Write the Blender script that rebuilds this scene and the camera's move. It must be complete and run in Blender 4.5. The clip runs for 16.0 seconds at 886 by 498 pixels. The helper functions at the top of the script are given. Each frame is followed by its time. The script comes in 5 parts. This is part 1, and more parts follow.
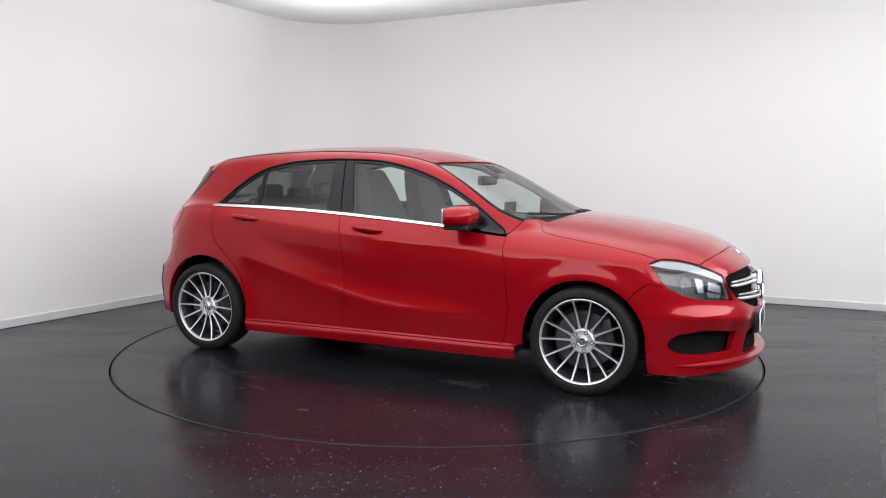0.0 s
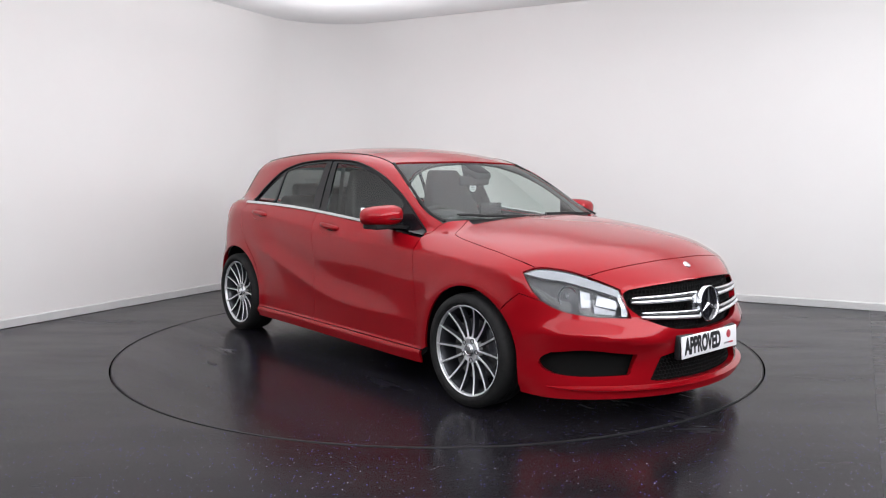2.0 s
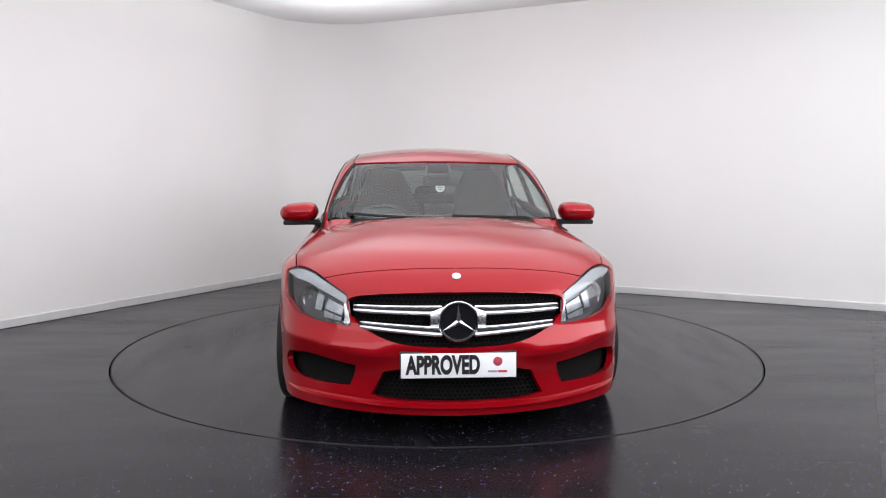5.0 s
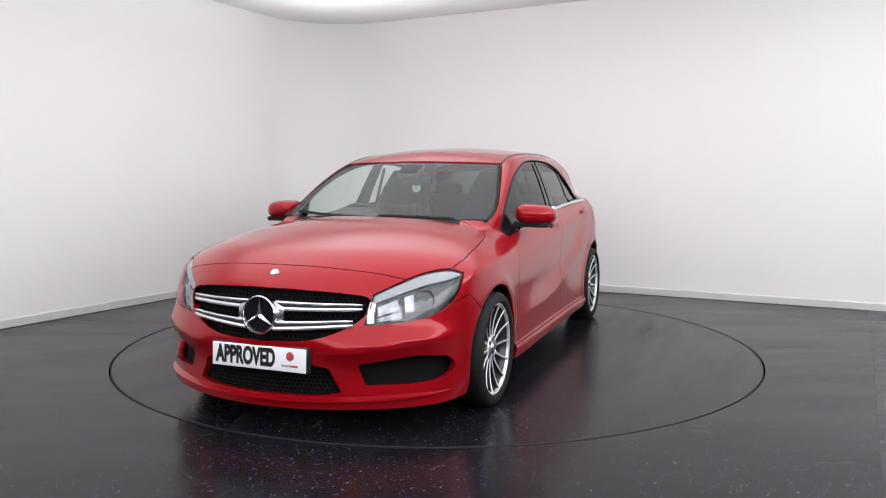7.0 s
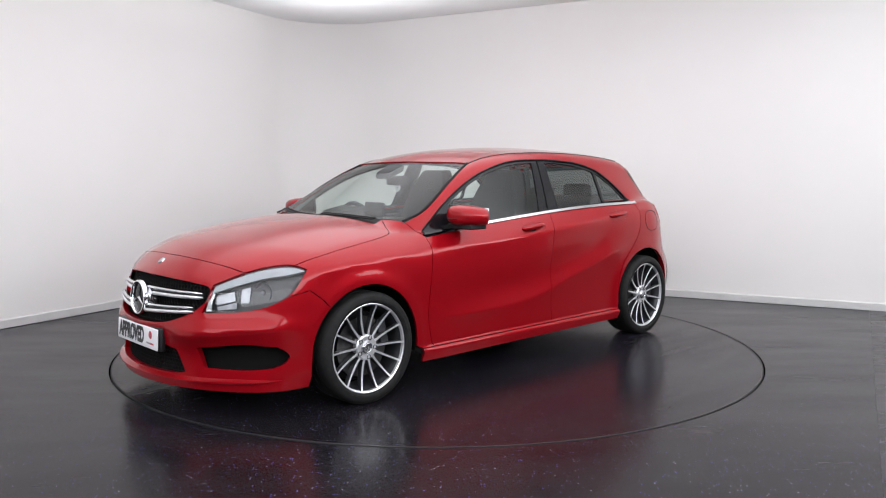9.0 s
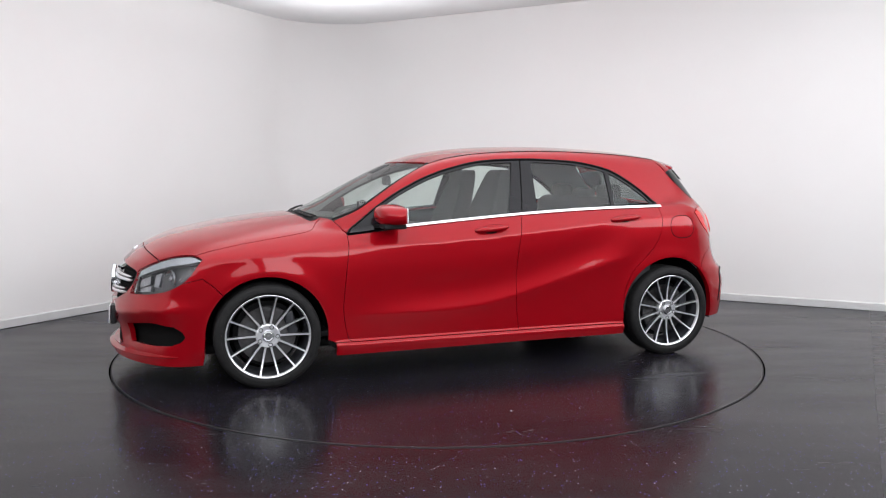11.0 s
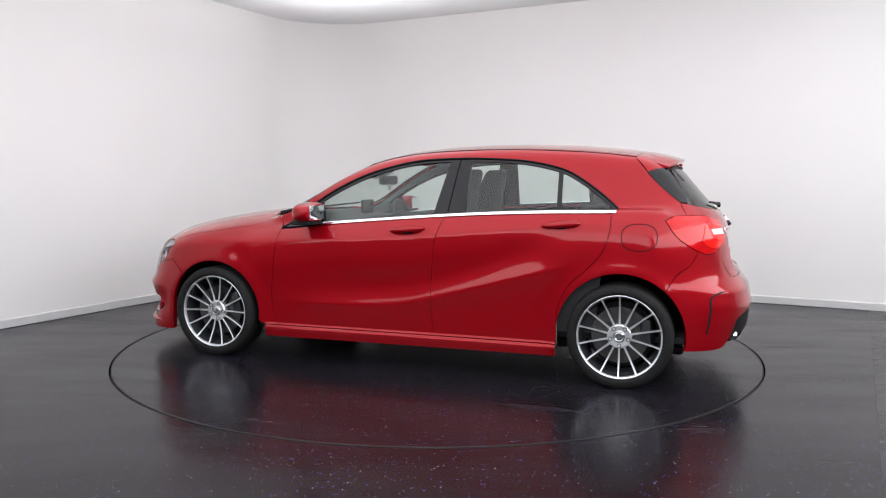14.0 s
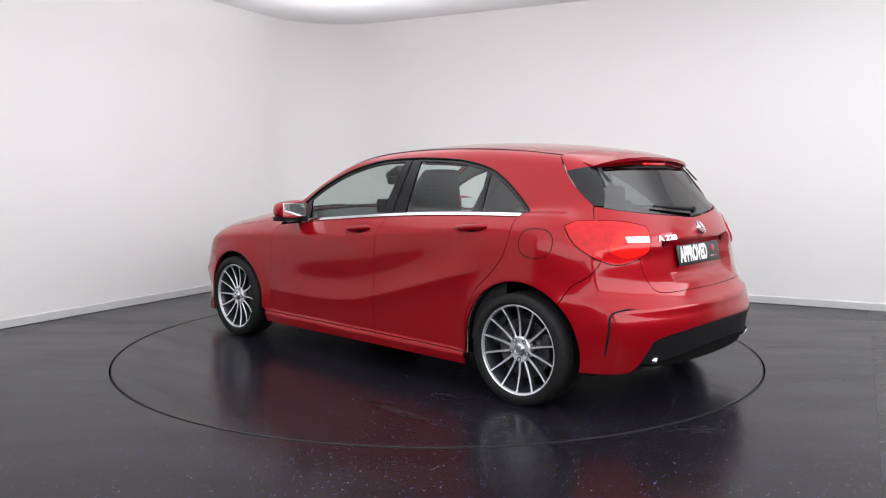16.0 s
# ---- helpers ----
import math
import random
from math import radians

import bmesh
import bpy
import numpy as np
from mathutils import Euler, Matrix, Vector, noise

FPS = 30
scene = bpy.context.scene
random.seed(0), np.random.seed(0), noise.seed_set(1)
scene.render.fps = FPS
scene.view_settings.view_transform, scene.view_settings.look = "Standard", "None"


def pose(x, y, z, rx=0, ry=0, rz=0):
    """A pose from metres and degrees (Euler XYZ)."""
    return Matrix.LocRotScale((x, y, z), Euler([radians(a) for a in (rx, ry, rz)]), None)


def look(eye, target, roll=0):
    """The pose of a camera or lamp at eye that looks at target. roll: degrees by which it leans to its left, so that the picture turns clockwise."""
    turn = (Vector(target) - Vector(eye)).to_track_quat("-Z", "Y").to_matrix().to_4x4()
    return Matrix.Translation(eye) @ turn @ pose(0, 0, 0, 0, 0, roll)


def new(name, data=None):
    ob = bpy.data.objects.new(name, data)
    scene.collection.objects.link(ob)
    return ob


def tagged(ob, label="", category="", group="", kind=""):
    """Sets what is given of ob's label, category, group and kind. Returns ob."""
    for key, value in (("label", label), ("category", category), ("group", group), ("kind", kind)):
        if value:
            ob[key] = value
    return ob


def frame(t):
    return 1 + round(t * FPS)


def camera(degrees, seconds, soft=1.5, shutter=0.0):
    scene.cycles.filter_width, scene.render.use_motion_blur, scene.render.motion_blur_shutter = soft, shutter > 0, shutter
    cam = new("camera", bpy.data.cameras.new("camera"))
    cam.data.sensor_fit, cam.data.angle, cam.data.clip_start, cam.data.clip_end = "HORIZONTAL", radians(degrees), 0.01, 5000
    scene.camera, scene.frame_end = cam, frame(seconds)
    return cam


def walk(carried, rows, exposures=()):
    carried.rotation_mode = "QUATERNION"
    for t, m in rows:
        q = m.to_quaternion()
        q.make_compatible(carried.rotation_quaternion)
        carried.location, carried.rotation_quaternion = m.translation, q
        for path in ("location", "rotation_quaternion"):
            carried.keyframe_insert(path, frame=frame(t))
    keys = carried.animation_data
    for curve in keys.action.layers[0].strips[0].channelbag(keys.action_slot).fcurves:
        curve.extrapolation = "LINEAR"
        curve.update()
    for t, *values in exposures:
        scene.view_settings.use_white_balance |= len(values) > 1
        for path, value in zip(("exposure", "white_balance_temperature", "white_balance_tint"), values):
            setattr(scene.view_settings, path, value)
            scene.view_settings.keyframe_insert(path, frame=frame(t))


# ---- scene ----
cam = camera(59.84, 16.0, soft=1.1)
EYE, AIM = (0.0, -5.592, 1.228), (0.0392, 0.3799, 0.6489)
walk(cam, [(0.0, look(EYE, AIM, 0.035)), (16.0, look(EYE, AIM, 0.035))])

# ---- light: broad unseen area lamps, added to light the room ----
world = bpy.data.worlds.new("studio")
scene.world = world
world.use_nodes = True
world.node_tree.nodes["Background"].inputs[0].default_value = (0.8, 0.8, 0.85, 1)
world.node_tree.nodes["Background"].inputs[1].default_value = 0.05


def added_panel(x, y, z, sx, sy, watts, turn):
    lamp = bpy.data.lights.new("added_lamp", "AREA")
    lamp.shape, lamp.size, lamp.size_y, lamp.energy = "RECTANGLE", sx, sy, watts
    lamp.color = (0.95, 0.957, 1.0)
    ob = new("added_lamp", lamp)
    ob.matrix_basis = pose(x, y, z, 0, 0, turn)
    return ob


# unseen upward lamp, added: the white ceiling throws its light back
up = added_panel(0.03, -2.5, 2.25, 8.3, 7.5, 460, 61.3)
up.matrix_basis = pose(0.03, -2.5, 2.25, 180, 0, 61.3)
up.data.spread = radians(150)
# unseen soft boxes added high on both walls behind camera, facing the white corner
for eye, aim, long, watts in (((-2.15, -6.45, 2.3), (0.25, -2.06, 2.2), 8.0, 118), ((3.80, -4.30, 2.3), (-0.64, -1.99, 2.2), 8.6, 212)):
    box = added_panel(*eye, long, 1.3, watts, 0)
    box.name = "unseen_soft_box"
    box.matrix_basis = look(eye, aim)
scene.view_settings.exposure = 0.0


# ---- materials ----
def material(name, colour, rough=0.5, metal=0.0, coat=0.0, coat_rough=0.03, emit=0.0, specular=0.5, coat_ior=1.5):
    m = bpy.data.materials.new(name)
    m.use_nodes = True
    b = m.node_tree.nodes["Principled BSDF"]
    b.inputs["Base Color"].default_value = (*colour, 1)
    b.inputs["Roughness"].default_value = rough
    b.inputs["Metallic"].default_value = metal
    b.inputs["Coat Weight"].default_value = coat
    b.inputs["Coat Roughness"].default_value = coat_rough
    b.inputs["Specular IOR Level"].default_value = specular
    b.inputs["Coat IOR"].default_value = coat_ior
    if emit:
        b.inputs["Emission Color"].default_value = (*colour, 1)
        b.inputs["Emission Strength"].default_value = emit
    return m


def node(m, kind, **values):
    n = m.node_tree.nodes.new(kind)
    for key, value in values.items():
        n.inputs[key.replace("_", " ")].default_value = value
    return n


def vary(m, low, high, scale, detail=6.0, rough=None, bump=0.0, bump_scale=None, stretch=(1, 1, 1)):
    """Noise between two colours, a drift of the gloss and a fine relief, in metres of the object's own space."""
    t, b = m.node_tree, m.node_tree.nodes["Principled BSDF"]
    co, mp = t.nodes.new("ShaderNodeTexCoord"), t.nodes.new("ShaderNodeMapping")
    mp.inputs["Scale"].default_value = stretch
    t.links.new(co.outputs["Object"], mp.inputs["Vector"])
    n = node(m, "ShaderNodeTexNoise", Scale=scale, Detail=detail, Roughness=0.6)
    t.links.new(mp.outputs[0], n.inputs["Vector"])
    r = t.nodes.new("ShaderNodeValToRGB")
    r.color_ramp.elements[0].position, r.color_ramp.elements[1].position = 0.3, 0.7
    r.color_ramp.elements[0].color, r.color_ramp.elements[1].color = (*low, 1), (*high, 1)
    t.links.new(n.outputs["Fac"], r.inputs["Fac"])
    t.links.new(r.outputs["Color"], b.inputs["Base Color"])
    if rough:
        g = t.nodes.new("ShaderNodeMapRange")
        g.inputs["To Min"].default_value, g.inputs["To Max"].default_value = rough
        n2 = node(m, "ShaderNodeTexNoise", Scale=scale * 0.37, Detail=4.0)
        t.links.new(mp.outputs[0], n2.inputs["Vector"])
        t.links.new(n2.outputs["Fac"], g.inputs["Value"])
        t.links.new(g.outputs[0], b.inputs["Roughness"])
    if bump:
        n3 = node(m, "ShaderNodeTexNoise", Scale=bump_scale or scale * 8, Detail=3.0)
        t.links.new(mp.outputs[0], n3.inputs["Vector"])
        bp = node(m, "ShaderNodeBump", Strength=bump, Distance=0.002)
        t.links.new(n3.outputs["Fac"], bp.inputs["Height"])
        t.links.new(bp.outputs[0], b.inputs["Normal"])
    return m


PAINT = vary(material("red_paint", (0.28, 0.0017, 0.0065), 0.36, 0.30, 1.0, 0.055, 0.0, 0.05, 1.34), (0.268, 0.0015, 0.0062), (0.292, 0.0019, 0.0068), 900.0, 2.0)
BLACK = vary(material("black_plastic", (0.008, 0.008, 0.009), 0.5, specular=0.14), (0.0065, 0.0065, 0.007), (0.010, 0.010, 0.011), 60.0, 4.0, (0.42, 0.6), 0.15, 900.0)
GLOSS = material("gloss_black", (0.008, 0.008, 0.010), 0.12, 0.0, 0.0, 0.03, 0.0, 0.3)
# near-black: the shade of gaps and recesses put into the colour
SEAM = material("shadow_gap", (0.006, 0.006, 0.006), 0.8, specular=0.08)
CHROME = material("chrome", (0.78, 0.79, 0.81), 0.12, 1.0)
SATIN = vary(material("satin_silver", (0.62, 0.63, 0.65), 0.24, 1.0), (0.58, 0.59, 0.61), (0.68, 0.69, 0.71), 40.0, 4.0, (0.2, 0.3))
ALLOY = vary(material("machined_alloy", (0.8, 0.81, 0.83), 0.36, 0.85), (0.76, 0.77, 0.79), (0.86, 0.87, 0.89), 30.0, 4.0, (0.30, 0.42))
GREYRIM = material("grey_rim_paint", (0.045, 0.047, 0.054), 0.35, 0.5, 0.3)
RUBBER = vary(material("tyre_rubber", (0.012, 0.012, 0.0125), 0.6, specular=0.2), (0.008, 0.008, 0.0085), (0.015, 0.0148, 0.0148), 25.0, 5.0, (0.6, 0.8), 0.2, 300.0)
STEEL = vary(material("brake_steel", (0.35, 0.35, 0.36), 0.35, 1.0), (0.10, 0.097, 0.097), (0.17, 0.168, 0.17), 30.0, 4.0, (0.3, 0.45))
WHITE = material("white_plastic", (0.80, 0.80, 0.82), 0.35)
INK = material("black_ink", (0.01, 0.01, 0.012), 0.4)
MARK = material("pale_red_print", (0.42, 0.05, 0.07), 0.4)
PALE = material("pale_grey_print", (0.30, 0.30, 0.32), 0.4)
TRIM = vary(material("dark_trim", (0.02, 0.021, 0.023), 0.6), (0.016, 0.017, 0.018), (0.028, 0.029, 0.031), 40.0, 5.0, (0.5, 0.7), 0.2, 700.0)
FABRIC = vary(material("dark_grey_fabric", (0.035, 0.035, 0.038), 0.85), (0.026, 0.026, 0.028), (0.046, 0.046, 0.05), 90.0, 6.0, (0.75, 0.95), 0.1, 300.0)
LINING = vary(material("grey_headliner", (0.30, 0.30, 0.29), 0.9), (0.27, 0.27, 0.26), (0.33, 0.33, 0.32), 60.0, 6.0, None, 0.1, 400.0)


def glass(name, tint, ior=1.5, rough=0.01):
    m = bpy.data.materials.new(name)
    m.use_nodes = True
    t = m.node_tree
    t.nodes.remove(t.nodes["Principled BSDF"])
    a, g, f, x, pw, rg = (t.nodes.new("ShaderNode" + k) for k in ("BsdfTransparent", "BsdfGlossy", "LayerWeight", "MixShader", "Math", "MapRange"))
    a.inputs["Color"].default_value = (*tint, 1)
    g.inputs["Roughness"].default_value = rough
    pw.operation, pw.inputs[1].default_value = "POWER", 5.0
    rg.inputs["To Min"].default_value, rg.inputs["To Max"].default_value = 1.5 * ((ior - 1) / (ior + 1)) ** 2, 0.8
    t.links.new(f.outputs["Facing"], pw.inputs[0])
    t.links.new(pw.outputs[0], rg.inputs["Value"])
    t.links.new(rg.outputs[0], x.inputs[0])
    t.links.new(a.outputs[0], x.inputs[1])
    t.links.new(g.outputs[0], x.inputs[2])
    t.links.new(x.outputs[0], t.nodes["Material Output"].inputs[0])
    return m


GLASS = glass("window_glass", (0.80, 0.87, 0.84), 1.5)
DARKGLASS = glass("tinted_rear_glass", (0.16, 0.18, 0.18), 1.75)
LENS = glass("clear_lens", (0.93, 0.94, 0.95), 1.36)
REDLENS = vary(material("red_lens", (0.5, 0.003, 0.006), 0.2, 0.0, 1.0, 0.02, 0.0, 0.1, 1.3), (0.42, 0.002, 0.004), (0.58, 0.005, 0.008), 25.0, 3.0)
BRIGHTRED = material("bright_red_reflector", (0.85, 0.014, 0.010), 0.25, 0.0, 1.0, 0.02, 0.0, 0.1, 1.3)


# ---- mesh tools ----
def ctr(pts, n=10):
    """A smooth open curve through the points."""
    p = np.array(pts, float)
    if len(p) < 3:
        return p
    e = np.vstack([2 * p[0] - p[1], p, 2 * p[-1] - p[-2]])
    out = []
    for i in range(1, len(e) - 2):
        for u in np.arange(n) / n:
            a, b, c, d = e[i - 1:i + 3]
            out.append(0.5 * (2 * b + (c - a) * u + (2 * a - 5 * b + 4 * c - d) * u**2 + (3 * b - a - 3 * c + d) * u**3))
    return np.array(out + [p[-1]])


def join(*runs):
    """One outline from several runs of points, doubles left out."""
    p = np.vstack([np.array(r, float) for r in runs])
    keep = [0] + [i for i in range(1, len(p)) if np.linalg.norm(p[i] - p[i - 1]) > 2e-4]
    p = p[keep]
    return p[:-1] if np.linalg.norm(p[0] - p[-1]) < 2e-4 else p


def finer(p, gap):
    out = []
    for i in range(len(p)):
        a, b = p[i], p[(i + 1) % len(p)]
        k = max(1, int(math.ceil(np.linalg.norm(b - a) / gap)))
        out += [a + (b - a) * j / k for j in range(k)]
    return np.array(out)


def part(name, data, mat, parent=None, label=""):
    ob = new(name, data)
    if mat:
        data.materials.append(mat) if not data.materials else None
    if parent:
        ob.parent = parent
    return tagged(ob, label) if label else ob


def mesh(name, verts, faces, normals=None, sharp=None):
    me = bpy.data.meshes.new(name)
    me.from_pydata([tuple(v) for v in verts], [], [tuple(int(i) for i in f) for f in faces])
    me.polygons.foreach_set("use_smooth", [True] * len(me.polygons))
    if normals is not None:
        me.normals_split_custom_set_from_vertices([tuple(n) for n in normals])
    elif sharp is not None:
        bm = bmesh.new()
        bm.from_mesh(me)
        bmesh.ops.recalc_face_normals(bm, faces=bm.faces)
        for e in bm.edges:
            if len(e.link_faces) == 2 and e.calc_face_angle(0) > radians(sharp):
                e.smooth = False
        bm.to_mesh(me)
        bm.free()
    me.update()
    return me


def inside(p, poly):
    x, y = p.T
    r = np.zeros(len(p), bool)
    for (ax, ay), (bx, by) in zip(poly, np.roll(poly, -1, 0)):
        if ay != by:
            r ^= ((ay > y) != (by > y)) & (x < (bx - ax) * (y - ay) / (by - ay) + ax)
    return r


def flat_grid(poly, holes, gap):
    """Triangles that fill an outline in the plane, holes left open, with a grid of points inside."""
    loops = [poly, *holes]
    lo, hi = poly.min(0), poly.max(0)
    rows = []
    for j, v in enumerate(np.arange(lo[1], hi[1], gap * 0.87)):
        us = np.arange(lo[0] + (gap / 2 if j % 2 else 0), hi[0], gap)
        rows.append(np.c_[us, np.full(len(us), v)])
    g = np.vstack(rows) if rows else np.zeros((0, 2))
    ok = inside(g, poly)
    for h in holes:
        ok &= ~inside(g, h)
    g, edge = g[ok], np.vstack(loops)
    if len(g):
        near = np.array([np.min(np.sum((edge - q) ** 2, 1)) for q in g])
        g = g[near > (0.45 * gap) ** 2]
    verts, edges, k = [Vector(v) for v in np.vstack([edge, g])], [], 0
    for lp in loops:
        edges += [(k + i, k + (i + 1) % len(lp)) for i in range(len(lp))]
        k += len(lp)
    from mathutils.geometry import delaunay_2d_cdt
    vs, _, fs, *_ = delaunay_2d_cdt(verts, edges, [], 2, 1e-6)
    uv = np.array([tuple(v) for v in vs])
    mid = np.array([uv[list(f)].mean(0) for f in fs])
    keep = inside(mid, poly)
    for h in holes:
        keep &= ~inside(mid, h)
    return uv, [tuple(f) for f, k in zip(fs, keep) if k]


def area2(p):
    x, y = p.T
    return 0.5 * np.sum(x * np.roll(y, -1) - y * np.roll(x, -1))


def shrink(p, d, fixed):
    t = np.roll(p, -1, 0) - np.roll(p, 1, 0)
    t /= np.maximum(np.linalg.norm(t, axis=1), 1e-9)[:, None]
    n = np.c_[-t[:, 1], t[:, 0]]
    return p + np.where(fixed, 0, d)[:, None] * n


def snap(p, half=False):
    """The points moved straight onto the car's surface; those on the middle line stay on it."""
    p = np.array(p, float)
    mid = np.abs(p[:, 1]) < 1e-4
    for _ in range(8):
        p = p - slope(p) * solid(*p.T)[:, None] * 0.9
        if half:
            p[mid, 1] = 0.0
    return p


def panel(name, pts, way, mat, parent, holes=(), gap=0.0018, rim=0.014, grid=0.035, lift=0.0, half=False, mirror=False, label="", relief=None):
    """A sheet that lies on the car's surface inside an outline of points, seen along way. half: joined with its mirror image at y = 0;
    mirror: built on both sides of the car. Returns the objects."""
    w = np.array(way, float) / np.linalg.norm(way)
    n = -w
    ref = np.array([0, 0, 1.0]) if abs(n[2]) < 0.9 else np.array([1.0, 0, 0])
    e1 = np.cross(ref, n)
    e1 /= np.linalg.norm(e1)
    e2 = np.cross(n, e1)
    flat = []
    pts = snap(pts, half)
    for i, loop in enumerate([pts, *[snap(h) for h in holes]]):
        lp = finer(np.array(loop, float), grid * 0.6)
        centre = np.abs(lp[:, 1]) < 1e-4 if half else np.zeros(len(lp), bool)
        if centre.any():
            lp[centre] = snap(lp[centre], True)
        q = np.c_[lp @ e1, lp @ e2]
        if area2(q) < 0:
            q, centre = q[::-1], centre[::-1]
        flat.append(shrink(q, gap if i == 0 else -gap, centre))
    uv, tris = flat_grid(flat[0], flat[1:], grid)
    h0 = float((np.array(pts, float) @ n).mean()) + 0.75
    p = cast(uv[:, :1] * e1 + uv[:, 1:] * e2 + h0 * n, w)
    nor = slope(p)
    up = lift if relief is None else lift + relief(p)
    p = p + nor * np.reshape(up, (-1, 1)) if np.ndim(up) else p + nor * up
    if half:
        mid = np.abs(p[:, 1]) < 3e-3
        p[mid, 1], nor[mid, 1] = 0, 0
        nor[mid] /= np.linalg.norm(nor[mid], axis=1)[:, None]
    count, face_of = {}, {}
    for f in tris:
        for a, b in zip(f, f[1:] + f[:1]):
            count[frozenset((a, b))] = count.get(frozenset((a, b)), 0) + 1
            face_of[frozenset((a, b))] = (a, b)
    verts, normals, faces = list(p), list(nor), list(tris)
    if rim:
        for key, c in count.items():
            a, b = face_of[key]
            if c == 1 and not (half and abs(p[a, 1]) < 1e-3 and abs(p[b, 1]) < 1e-3):
                t = p[b] - p[a]
                out = np.cross(t, nor[a] + nor[b])
                out /= max(np.linalg.norm(out), 1e-9)
                k = len(verts)
                verts += [p[a], p[b], p[b] - rim * nor[b], p[a] - rim * nor[a]]
                normals += [out] * 4
                faces.append((k + 1, k, k + 3, k + 2))
    v, nn = np.array(verts), np.array(normals)
    flip = np.array([1, -1, 1])
    made = []
    if half:
        k = len(v)
        v, nn = np.vstack([v, v * flip]), np.vstack([nn, nn * flip])
        faces = faces + [tuple(i + k for i in f[::-1]) for f in faces]
        made.append(part(name, mesh(name, v, faces, nn), mat, parent, label))
    else:
        made.append(part(name, mesh(name, v, faces, nn), mat, parent, label))
        if mirror:
            made.append(part(name, mesh(name, v * flip, [f[::-1] for f in faces], nn * flip), mat, parent, label))
    return made


def from_side(xz):
    q = np.array([(x, 1.4, z) for x, z in xz])
    return cast(q, (0, -1, 0), 1.4)


def from_top(xy, z=2.0):
    return cast(np.array([(x, y, z) for x, y in xy]), (0, 0, -1), 1.9)


def arc(cx, r, a0, a1, n=24, cz=0.30):
    return [(cx + r * math.cos(radians(a)), cz + r * math.sin(radians(a))) for a in np.linspace(a0, a1, n)]


def lathe(name, prof, n=48, sharp=40):
    """A turned body about the y axis from (radius, y) pairs."""
    verts = [(r * math.cos(2 * math.pi * i / n), y, r * math.sin(2 * math.pi * i / n)) for r, y in prof for i in range(n)]
    faces = [(a * n + i, a * n + (i + 1) % n, (a + 1) * n + (i + 1) % n, (a + 1) * n + i) for a in range(len(prof) - 1) for i in range(n)]
    return mesh(name, verts, faces, sharp=sharp)


def loft(name, rings, caps=True, sharp=40, closed=True):
    k = len(rings[0])
    verts = [tuple(p) for r in rings for p in r]
    faces = [(a * k + i, a * k + (i + 1) % k, (a + 1) * k + (i + 1) % k, (a + 1) * k + i) for a in range(len(rings) - 1) for i in range(k if closed else k - 1)]
    if caps:
        faces += [tuple(range(k))[::-1], tuple(range((len(rings) - 1) * k, len(rings) * k))]
    return mesh(name, verts, faces, sharp=sharp)


def tube(name, path, r, n=8, flat=1.0, sharp=60):
    """A rod along a path; flat squeezes it in height."""
    p = np.array(path, float)
    rr = np.broadcast_to(r, len(p))
    rings = []
    for i in range(len(p)):
        t = p[min(i + 1, len(p) - 1)] - p[max(i - 1, 0)]
        t /= np.linalg.norm(t)
        a = np.cross(t, (0, 0, 1.0)) if abs(t[2]) < 0.9 else np.cross(t, (0, 1.0, 0))
        a /= np.linalg.norm(a)
        b = np.cross(a, t)
        rings.append([p[i] + rr[i] * (math.cos(2 * math.pi * j / n) * a + flat * math.sin(2 * math.pi * j / n) * b) for j in range(n)])
    return loft(name, rings, sharp=sharp)


def block(name, size, bevel=0.01, at=(0, 0, 0), shape=None, cuts=0, sharp=50):
    """A bevelled box; shape moves its points."""
    bm = bmesh.new()
    bmesh.ops.create_cube(bm, size=1.0)
    for v in bm.verts:
        v.co = Vector((v.co.x * size[0], v.co.y * size[1], v.co.z * size[2]))
    if cuts:
        bmesh.ops.subdivide_edges(bm, edges=bm.edges[:], cuts=cuts, use_grid_fill=True)
    if bevel:
        es = [e for e in bm.edges if len(e.link_faces) == 2 and e.calc_face_angle(0) > 0.5]
        bmesh.ops.bevel(bm, geom=es, offset=bevel, segments=3, profile=0.5, affect="EDGES", clamp_overlap=True)
    for v in bm.verts:
        if shape:
            v.co = Vector(shape(*v.co))
        v.co += Vector(at)
    me = bpy.data.meshes.new(name)
    for f in bm.faces:
        f.smooth = True
    for e in bm.edges:
        e.smooth = not (len(e.link_faces) == 2 and e.calc_face_angle(0) > radians(sharp))
    bm.to_mesh(me)
    bm.free()
    return me


def flipped(me):
    """The mirror image of a mesh at y = 0."""
    c = me.copy()
    c.transform(Matrix.Diagonal((1, -1, 1, 1)))
    c.flip_normals()
    return c


def pair(name, me, mat, parent, label=""):
    return [part(name, me, mat, parent, label), part(name, flipped(me), mat, parent, label)]


# ---- the studio ----
CORNER, ALONG, ACROSS = Vector((-1.494, 4.099)), Vector((-0.4797, -0.8774)), Vector((0.8869, -0.4620))


def spot(a, b):
    return CORNER + ALONG * a + ACROSS * b


def wall_path(inset=0.0, r=0.85, la=10.0, lb=9.0):
    """The two straight walls and the rounded corner between them, moved into the room by inset."""
    pts, q = [spot(la, inset)], r - inset
    for k in range(17):
        u = math.pi / 2 * k / 16
        pts.append(spot(r - q * math.sin(u), r - q * math.cos(u)))
    return pts + [spot(inset, lb)]


